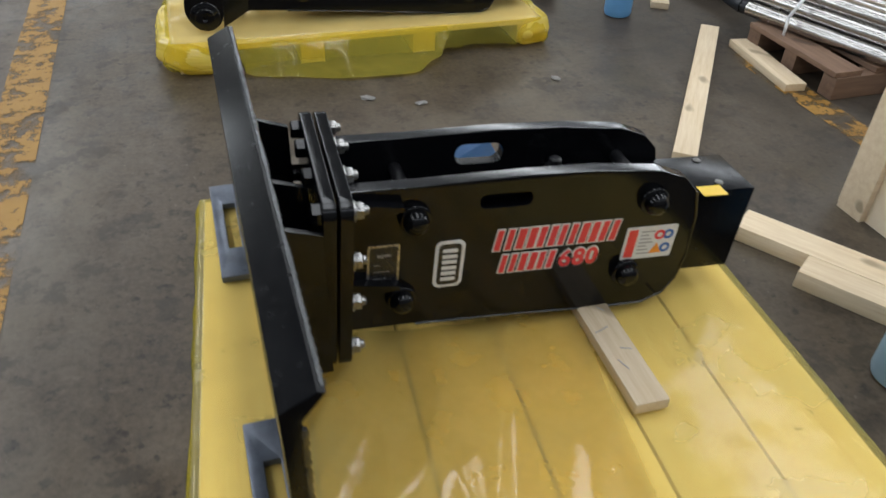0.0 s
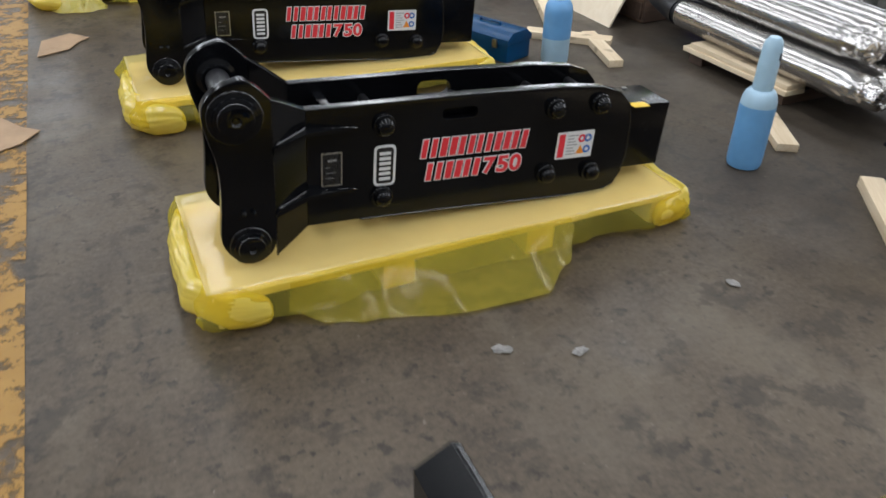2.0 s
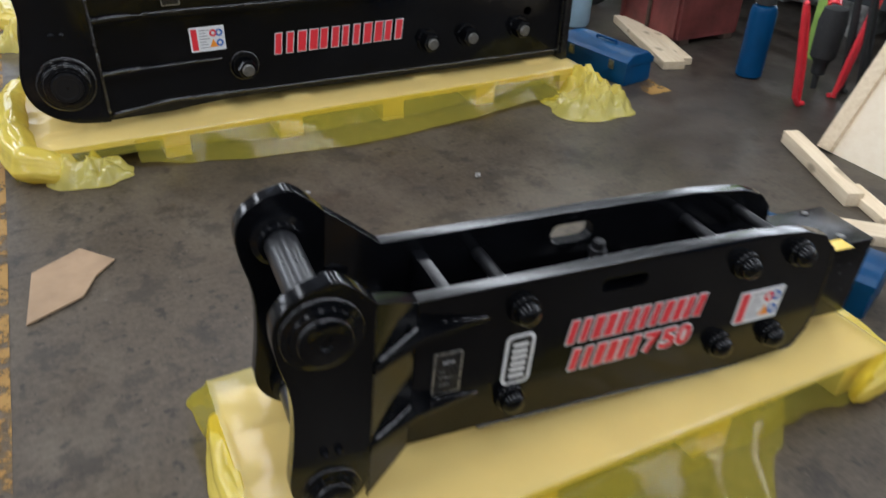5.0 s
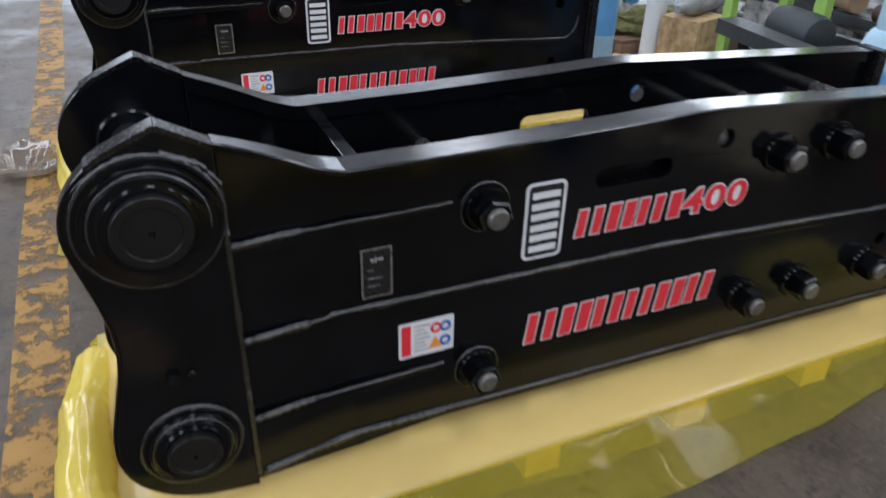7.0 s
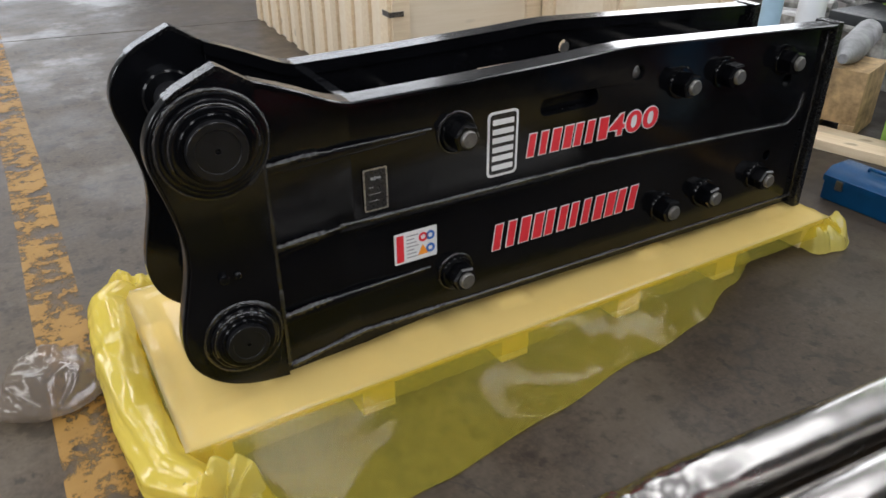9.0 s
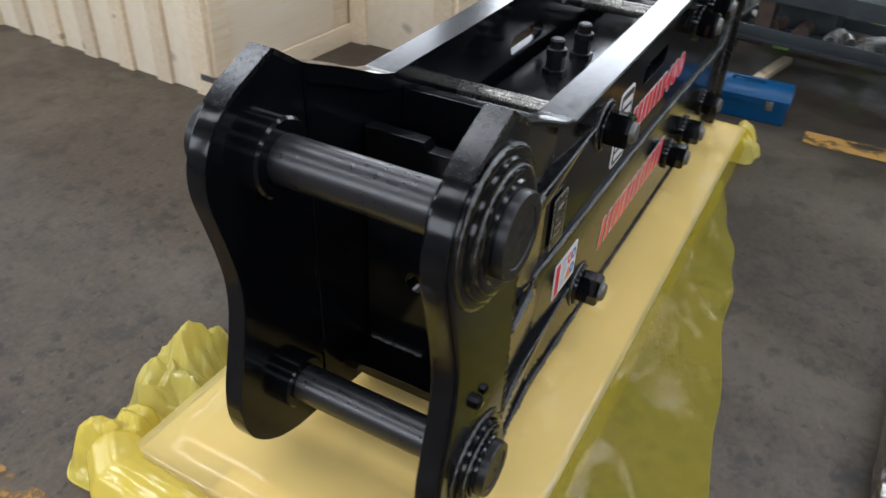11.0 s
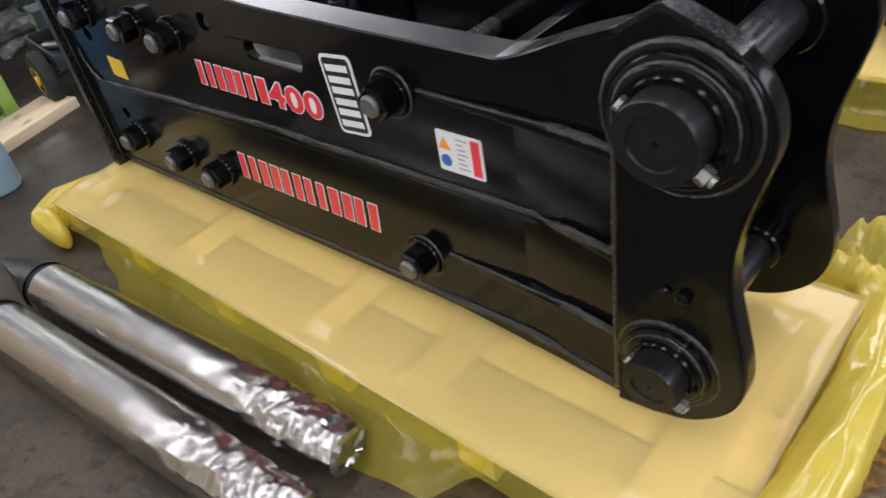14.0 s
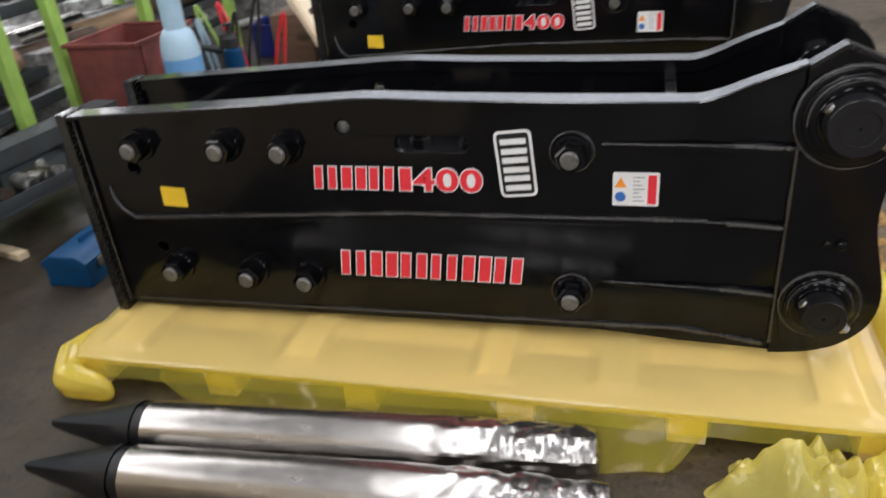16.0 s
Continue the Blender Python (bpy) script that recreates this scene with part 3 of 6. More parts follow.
def name_plate(th, m, w, h):
    pl_ = flat([rrect(0, w, 0, h, 0.003)], PLATE_MET, th, "name_plate", m, 0.0014, "black name plate with a bright metal rim")
    flat([rrect(0.004, w - 0.004, 0.004, h - 0.004, 0.002)], BLACKDEC, pl_, "plate_field", Matrix(), 0.002)
    bm = bmesh.new()
    for k, (a, b, z, t) in enumerate(((0.3, 0.42, 0.74, 0.06), (0.45, 0.5, 0.72, 0.1), (0.53, 0.72, 0.75, 0.05), (0.2, 0.4, 0.56, 0.01), (0.2, 0.7, 0.4, 0.01), (0.2, 0.6, 0.24, 0.01))):
        slab(bm, [[(a * w, z * h), (b * w, z * h), (b * w, (z + t) * h), (a * w, (z + t) * h)]], -0.0015, -0.0026)
    part("print_lines", bm, GREYDEC, pl_)


# ---------------------------------------------------------------- breaker fittings
def nut_set(th, spots, y, sign, r=0.036, tall=0.034, dome=False):
    """Washer, nut and bolt end at each (x, z), standing out of a plate face at y."""
    first = None
    for x, z in spots:
        m = along_y(x, y, z, sign) @ pose(0, 0, 0, 0, 0, (x * 400 + z * 900) % 60)
        if first is None:
            bm = bmesh.new()
            lathe(bm, [(r * 1.25, 0), (r * 1.25, 0.008), (r * 1.2, 0.011), (r * 0.9, 0.012)], 48)
            if dome:
                lathe(bm, [(r * 0.95, 0.01), (r, 0.018), (r * 0.98, tall * 0.7), (r * 0.9, tall * 0.88), (r * 0.74, tall * 1.02), (r * 0.5, tall * 1.12), (r * 0.25, tall * 1.17), (0.003, tall * 1.18)], 32)
            else:
                lathe(bm, [(r * 0.92, 0.01), (r, 0.014), (r, tall), (r * 0.86, tall + 0.005), (r * 0.5, tall + 0.005)], 6)
            nut = part("nut", bm, PAINT, th, "", 75 if dome else 35)
            nut.matrix_basis = m
            bolt = None
            if not dome:
                bm = bmesh.new()
                lathe(bm, [(r * 0.6, tall), (r * 0.6, tall + 0.01), (r * 0.5, tall + 0.015)], 18)
                bolt = part("bolt_end", bm, BOLT_END, nut)
            first = (nut, bolt)
        else:
            nut = again(first[0], th, m)
            if first[1]:
                again(first[1], nut, Matrix())


def shafts(th, spots, half, r):
    first = None
    for x, z in spots:
        if first is None:
            bm = bmesh.new()
            rod(bm, (0, -half, 0), (0, half, 0), r)
            first = part("through_bolt", bm, SHAFT, th)
            first.matrix_basis = pose(x, 0, z)
        else:
            again(first, th, pose(x, 0, z))


def fitting(th, x, y, z, r=0.022, h=0.085):
    bm = bmesh.new()
    lathe(bm, [(r * 1.35, 0), (r * 1.35, 0.012), (r, 0.014), (r, h * 0.55)], 6)
    lathe(bm, [(r * 1.15, h * 0.55), (r * 1.15, h * 0.72), (r * 0.8, h * 0.75), (r * 0.8, h * 0.95), (r * 0.6, h)], 8)
    part("hydraulic_port", bm, DARK, th).matrix_basis = pose(x, y, z)


EAR_L = [(0.03, 0.905), (0.0, 0.892), (-0.053, 0.868), (-0.099, 0.832), (-0.127, 0.784), (-0.132, 0.732), (-0.115, 0.668), (-0.1, 0.608), (-0.09, 0.548), (-0.094, 0.48),
         (-0.114, 0.404), (-0.131, 0.336), (-0.133, 0.275), (-0.112, 0.218), (-0.062, 0.17), (0.0, 0.144), (0.06, 0.136), (0.11, 0.132)]
EAR_TOP = [(0.036, 0.9015), (0.028, 0.9035), (0.0, 0.8915), (-0.05, 0.869), (-0.075, 0.853)]


def breaker_large(m, label, e=0.0):
    """The long breaker: origin on the floor under the pins, body along x, its middle plane at y = 0; e shifts the welded ears and pins along x."""
    th = thing("hydraulic_breaker", m, label, "breaker", "breakers on pallets")
    ears = [(x + e * min(1.0, (0.11 - x) / 0.08), z) for x, z in EAR_L]
    ups = [(0.6, 0.652), (1.345, 0.656), (1.525, 0.658), (1.79, 0.657)]
    los = [(0.6, 0.26), (1.342, 0.265), (1.522, 0.268), (1.768, 0.272)]
    for s in (-1, 1):
        f = (lambda v: v * s)
        body = [(0.32, 0.782), (0.6, 0.783), (0.9, 0.788), (1.1, 0.795), (1.13, 0.795), (1.4, 0.778), (1.985, 0.745), (1.985, 0.122), (0.62, 0.142), (0.53, 0.142), (0.43, 0.135), (0.32, 0.126)]
        bm = bmesh.new()
        slab(bm, [body, rrect(0.853, 1.043, 0.645, 0.688, 0.019), disc(1.18, 0.71, 0.021), disc(1.83, 0.585, 0.02), disc(1.81, 0.335, 0.017)], 0.174 * s, 0.148 * s, 0.003, 0.32)
        dull_inside(part("side_plate", bm, PAINT, th), 0.4, 1.95, 0.2, 0.74)
        bm = bmesh.new()
        # black sheet added behind the open slot, standing in for the shade inside
        if s < 0:
            box(bm, 0.835, 1.06, -0.147, -0.132, 0.63, 0.703, 0.002)
            part("slot_shade", bm, LOADER, th)
            bm = bmesh.new()
        bend = (lambda off: (lambda x: s * (off + 0.02 * (0.32 - x) / 0.21)))
        slab(bm, [ease([(0.11, 0.862), (0.2, 0.828), (0.275, 0.793), (0.32, 0.782)]) + [(0.32, 0.126), (0.2, 0.13), (0.11, 0.132)]], bend(0.174), bend(0.148), 0.003, 0.32)
        part("cheek_plate", bm, PAINT, th)
        # the thickened upper rim that flares outwards along the plate's top
        rim = ease([(0.11, 0.862), (0.2, 0.828), (0.275, 0.793), (0.32, 0.782)], 3)[:-1] + [(0.32, 0.782), (0.6, 0.783), (0.9, 0.788), (1.06, 0.794), (1.13, 0.794), (1.4, 0.778), (1.7, 0.7615), (1.984, 0.745)]
        bm = bmesh.new()
        prev = None
        for x, z in rim:
            o = 0.02 * max(0.0, (0.32 - x) / 0.21)
            lip = 0.028 if x >= 0.32 else max(0.003, 0.028 - 0.13 * (0.32 - x))
            ring = [bm.verts.new((x, s * (q + o), z + h)) for q, h in ((0.139, 0.0015), (0.172 + lip, 0.0015), (0.1745 + lip, -0.002), (0.1745 + lip, -0.009), (0.1738, -0.012), (0.139, -0.03))]
            if prev:
                for k in range(6):
                    bm.faces.new((prev[k], prev[(k + 1) % 6], ring[(k + 1) % 6], ring[k]))
            else:
                bm.faces.new(ring)
            prev = ring
        bm.faces.new(prev[::-1])
        top = part("top_rim", bm, RIM, th)
        top.data.materials.append(PAINT)
        for f in top.data.polygons:
            if f.normal.z < 0.5:
                f.material_index = 1
        bm = bmesh.new()
        slab(bm, [[(0.11, 0.862)] + ease(ears)], 0.208 * s, 0.171 * s, 0.004)
        part("ear_plate", bm, PAINT, th)
        # the painted edge along the ear's top
        bm = bmesh.new()
        prev = None
        for x, z in [(0.109, 0.8635)] + [(px + e * min(1.0, (0.11 - px) / 0.08), pz + 0.0015) for px, pz in EAR_TOP]:
            ring = [bm.verts.new((x, s * q, z + h)) for q, h in ((0.17, 0.0), (0.209, 0.0), (0.209, -0.01), (0.17, -0.01))]
            if prev:
                for k in range(4):
                    bm.faces.new((prev[k], prev[(k + 1) % 4], ring[(k + 1) % 4], ring[k]))
            else:
                bm.faces.new(ring)
            prev = ring
        bm.faces.new(prev[::-1])
        part("ear_rim", bm, EDGE, th)
        # the doubling plate on the ear, with its stepped bosses
        bm = bmesh.new()
        dbl = [(0.11, 0.8), (0.085, 0.836), (0.03, 0.862), (-0.05, 0.852)] + [(x + 0.006, z) for x, z in ears[3:-3]] + [(0.01, 0.151), (0.11, 0.143)]
        slab(bm, [ease(dbl[1:] + dbl[:1])], 0.213 * s, 0.182 * s, 0.004)
        part("ear_doubler", bm, PAINT, th)
        for pz, r in ((0.75, 0.112), (0.287, 0.088)):
            bm = bmesh.new()
            lathe(bm, [(r, 0.0), (r, 0.005), (r * 0.97, 0.007), (r * 0.9, 0.007), (r * 0.89, 0.012), (r * 0.86, 0.014), (r * 0.79, 0.014), (r * 0.78, 0.019), (r * 0.75, 0.021), (r * 0.66, 0.021), (r * 0.64, 0.025), (r * 0.55, 0.025)], 48, along_y(e, 0.211 * s, pz, s))
            part("boss", bm, PAINT, th)
            bm = bmesh.new()
            lathe(bm, [(r * 0.58, 0.0), (r * 0.58, 0.03), (r * 0.54, 0.034), (r * 0.45, 0.034)], 28, along_y(e, 0.172 * s, pz, -s))
            part("inner_collar", bm, PAINT, th)
        # ribs between ear and body
        for z, x1 in ((0.668, 0.54), (0.473, 0.3), (0.291, 0.53)):
            bm = bmesh.new()
            slab(bm, [[(0.1, z - 0.011), (x1, z - 0.006), (x1, z + 0.006), (0.1, z + 0.011)]], (lambda x: s * (0.21 - 0.038 * (x - 0.11) / (x1 - 0.11))), (lambda x: s * 0.165), 0.002)
            part("rib", bm, PAINT, th)
            weld(th, [(0.115, s * 0.206, z + 0.011), (0.19, s * 0.196, z + 0.011), (0.24, s * 0.19, z + 0.01)], 0.0085, z)
            weld(th, [(0.24, s * 0.19, z + 0.01), (x1 - 0.01, s * 0.176, z + 0.006)], 0.004, z, 0.012)
        # the seam that runs along the body
        bm = bmesh.new()
        slab(bm, [[(0.28, 0.462), (1.05, 0.454), (1.87, 0.414), (1.87, 0.43), (1.05, 0.472), (0.28, 0.48)]], 0.182 * s, 0.172 * s, 0.002)
        part("seam_bar", bm, PAINT, th)
        weld(th, [(0.28, 0.177 * s, 0.482), (1.05, 0.177 * s, 0.474), (1.87, 0.177 * s, 0.432)], 0.0075, 3)
        weld(th, [(0.12, 0.193 * s, 0.15), (0.23, 0.183 * s, 0.16), (0.325, 0.176 * s, 0.168), (0.47, 0.175 * s, 0.165), (0.6, 0.174 * s, 0.163)], 0.009, 5)
        weld(th, [(0.6, 0.175 * s, 0.163), (1.98, 0.175 * s, 0.146)], 0.0055, 6)
        weld(th, [(1.87, 0.178 * s, 0.432), (1.905, 0.178 * s, 0.455), (1.925, 0.177 * s, 0.49), (1.93, 0.175 * s, 0.53)], 0.007, 8)
        weld(th, [(0.111, 0.209 * s, 0.165), (0.111, 0.209 * s, 0.8), (0.086, 0.211 * s, 0.836), (0.03, 0.211 * s, 0.862)], 0.0065, 1)
        for pz, r in ((0.75, 0.113), (0.287, 0.089)):
            round_weld(th, e, 0.2125 * s, pz, r, 0.0055, pz)
            round_weld(th, e, 0.226 * s, pz, r * 0.79, 0.004, pz + 2, -10, 200)
        nut_set(th, ups + los, 0.174 * s, s, 0.037, 0.05)
        for x, z in ups[:1] + los[:1]:
            round_weld(th, x, 0.1745 * s, z, 0.051, 0.004, x, 0, 360, "washer_weld")
        bm = bmesh.new()
        lathe(bm, [(0.019, 0), (0.019, 0.006), (0.012, 0.01)], 6, along_y(1.186, 0.15 * s, 0.702, s))
        part("plug", bm, BOLT_END, th)
        for nx, nr, nh in ((-0.01, 0.012, 0.012), (0.02, 0.009, 0.007)):
            bm = bmesh.new()
            lathe(bm, [(nr, 0), (nr, nh), (nr * 0.5, nh + 0.003)], 10, along_y(nx, 0.211 * s, 0.45, s))
            part("grease_nipple", bm, PAINT, th)
    # pins
    for pz, r, rr in ((0.75, 0.04, 0.062), (0.287, 0.035, 0.049)):
        bm = bmesh.new()
        rod(bm, (e, -0.207, pz), (e, 0.207, pz), r, 40)
        pin = part("pin", bm, PIN, th)
        bm = bmesh.new()
        lathe(bm, [(rr, 0), (rr, 0.046), (rr * 0.96, 0.05), (rr * 0.74, 0.05), (rr * 0.72, 0.048), (rr * 0.09, 0.048), (rr * 0.07, 0.042)], 36, along_y(e, -0.2, pz, -1))
        part("pin_head", bm, DARK, pin)
        bm = bmesh.new()
        q = 1.02 * rr
        lathe(bm, [(q, 0), (q, 0.074), (q * 0.96, 0.08), (q * 0.64, 0.08), (q * 0.61, 0.076), (q * 0.08, 0.076), (q * 0.05, 0.071)], 36, along_y(e, 0.2, pz, 1))
        part("retaining_collar", bm, DARK, pin)
        bm = bmesh.new()
        d = Vector((-0.78, 0, -0.5)).normalized() * q
        c = Vector((e, 0.258, pz))
        rod(bm, c - d * 1.02, c - d * 1.16, 0.012, 6)
        part("bolt_nut", bm, STEEL, pin)
        bm = bmesh.new()
        rod(bm, c + d * 1.0, c + d * 1.28, 0.014, 6)
        rod(bm, c + d * 1.28, c + d * 1.4, 0.009, 10)
        part("retaining_bolt", bm, STEEL, pin)
    # end plate, bulkheads and inner body
    for s in (-1, 1):
        bm = bmesh.new()
        box(bm, 1.986, 2.018, 0.118 * s, 0.2 * s, 0.108, 0.75, 0.003)
        part("end_flange", bm, EDGE, th)
        weld(th, [(1.983, 0.177 * s, 0.13), (1.983, 0.177 * s, 0.735)], 0.005, 3 + s)
    bm = bmesh.new()
    box(bm, 1.95, 1.984, -0.146, 0.146, 0.115, 0.56, 0.004)
    part("front_plate", bm, PAINT, th)
    bm = bmesh.new()
    slab(bm, [[(-0.15, 0.2), (0.15, 0.2), (0.15, 0.71), (0.03, 0.71), (0.022, 0.695), (-0.022, 0.695), (-0.03, 0.71), (-0.15, 0.71)], rrect(-0.06, 0.06, 0.385, 0.428, 0.018)], 0.0, 0.03, 0.003)
    bmesh.ops.transform(bm, matrix=pose(0.27, 0, 0, 0, 0, 90), verts=bm.verts)
    part("bulkhead", bm, PAINT, th)
    bm = bmesh.new()
    box(bm, 0.36, 0.39, -0.147, 0.147, 0.6, 0.74, 0.003)
    part("cross_bar", bm, PAINT, th)
    bm = bmesh.new()
    box(bm, 0.16, 0.27, -0.16, 0.16, 0.2, 0.225, 0.003)
    part("cross_bar", bm, PAINT, th)
    weld(th, [(0.238, -0.145, 0.232), (0.238, -0.02, 0.232)], 0.008, 2)
    weld(th, [(0.238, 0.02, 0.232), (0.238, 0.145, 0.232)], 0.008, 4)
    weld(th, [(0.25, -0.148, 0.24), (0.25, -0.148, 0.7)], 0.007, 6)
    weld(th, [(0.25, 0.148, 0.24), (0.25, 0.148, 0.7)], 0.007, 7)
    bm = bmesh.new()
    box(bm, 0.66, 1.948, -0.118, 0.118, 0.16, 0.6, 0.012)
    box(bm, 0.7, 1.3, -0.128, 0.128, 0.588, 0.618, 0.005)
    box(bm, 1.56, 1.9, -0.126, 0.126, 0.588, 0.612, 0.005)
    part("power_cell", bm, BLOCK, th)
    for x, y in ((1.02, 0.03), (1.02, -0.095), (0.88, 0.045)):
        fitting(th, x, y, 0.618)
    shafts(th, [ups[0], los[0]] + ups[1:], 0.172, 0.02)
    # decals, both faces
    near, far = pose(0, -0.1745, 0), pose(0, 0.1745, 0, 0, 0, 180)
    for base, x, out in ((near, (0.345, 0.42, 0.69, 0.815, 0.716), 1), (far, (None, -0.502, -0.775, -1.281, -1.245), -1)):
        if x[0] is not None:
            name_plate(th, base @ pose(x[0], -0.004, 0.502), 0.062, 0.108)
        warning_decal(th, base @ pose(x[1], 0, 0.33 if out > 0 else 0.515), 0.122 if out > 0 else 0.108, 0.087, out < 0)
        logo_decal(th, base @ pose(x[2], 0, 0.508 if out > 0 else 0.527, 0, 0 if out > 0 else -5, 0), 0.093, 0.175)
        word_decal(th, base @ pose(x[3], 0, 0.54), 3, 0.232, 0.062, "1400", 0.225)
        word_decal(th, base @ pose(x[4], 0, 0.288 if out > 0 else 0.275), 6, 0.525, 0.075)
    flat([rrect(0, 0.078, 0, 0.06, 0.002)], YELLOWDEC, th, "yellow_sticker", far @ pose(-1.765, -0.001, 0.472, 0, 3, 0), 0.001, "small yellow sticker")
    return th


EAR_M = [(-0.13, 0.168), (-0.166, 0.205), (-0.192, 0.22), (-0.21, 0.214), (-0.24, 0.206), (-0.273, 0.181), (-0.288, 0.148), (-0.28, 0.089), (-0.26, 0.026), (-0.256, -0.051), (-0.262, -0.132),
         (-0.268, -0.188), (-0.252, -0.228), (-0.218, -0.259), (-0.177, -0.264), (-0.14, -0.236), (-0.13, -0.2)]


def body_small(th, length, bolts, chuck, slot, V):
    """Plates, power cell and chuck shared by the smaller breakers; the face of one side plate is y = 0, the other y = V."""
    for s, y in ((-1, 0.0), (1, V)):
        bm = bmesh.new()
        L = length
        out = [(-0.04, 0.115), (0.1, 0.117), (0.4 * L / 0.93, 0.124), (L - 0.25, 0.123), (L - 0.12, 0.113), (L - 0.06, 0.094), (L - 0.025, 0.06), (L - 0.008, 0.0), (L, -0.1), (L - 0.008, -0.16), (L - 0.03, -0.2),
               (L - 0.075, -0.22), (L - 0.16, -0.221), (0.4 * L / 0.93, -0.21), (0.1, -0.205), (-0.04, -0.205)]
        # same added sheet behind the near slot, in place of interior shade
        if s < 0:
            box(bm, slot - 0.01, slot + 0.11, 0.031, 0.04, 0.045, 0.103, 0.001)
            part("slot_shade", bm, LOADER, th)
            bm = bmesh.new()
        hole = rrect(slot, slot + 0.1, 0.06, 0.088, 0.012) if s < 0 else rrect(slot, slot + 0.1, 0.05, 0.095, 0.02)
        slab(bm, [out, hole], y, y - 0.03 * s, 0.003)
        gloss_top(dull_inside(part("side_plate", bm, PAINT, th), slot - 0.01, slot + 0.11, 0.04, 0.1), 0.105)
        weld(th, [(x, y, z) for x, z in out[6:15]], 0.0032, 4)
        nut_set(th, bolts, y, s, 0.024, 0.03, True)
    bm = bmesh.new()
    box(bm, 0.2, length - 0.16, 0.04, V - 0.04, -0.19, -0.005, 0.008)
    box(bm, 0.24, 0.52, 0.05, V - 0.05, -0.01, 0.012, 0.004)
    part("power_cell", bm, BLOCK, th)
    bm = bmesh.new()
    box(bm, length - 0.2, length + chuck, 0.031, V - 0.031, -0.168, 0.035, 0.004)
    part("chuck", bm, LOADER, th)
    for k in (0.06, V - 0.05):
        bm = bmesh.new()
        lathe(bm, [(0.009, 0), (0.009, 0.003), (0.004, 0.004)], 10, pose(length + 0.5 * chuck, k, 0.034))
        part("grease_plug", bm, BOLT_END, th)
    bm = bmesh.new()
    slab(bm, [[(0, 0), (0.055, 0), (0.055, 0.035), (0, 0.035)]], 0, 0.0015)
    ob = part("yellow_sticker", bm, YELLOWDEC, th, "small yellow sticker")
    ob.matrix_basis = pose(length + 0.065, 0.05, 0.0355, -90, 0, 0) @ pose(0, 0, 0, 0, 180, 0)
    for k, (x, y) in enumerate(((0.4, V * 0.62), (0.46, V * 0.35))):
        fitting(th, x, y, 0.012, 0.016, 0.07)
    first = None
    for x, z in bolts:
        if first is None:
            bm = bmesh.new()
            rod(bm, (0, 0.012, 0), (0, V - 0.012, 0), 0.013)
            first = part("through_bolt", bm, DARK, th)
            first.matrix_basis = pose(x, 0, z)
        else:
            again(first, th, pose(x, 0, z))


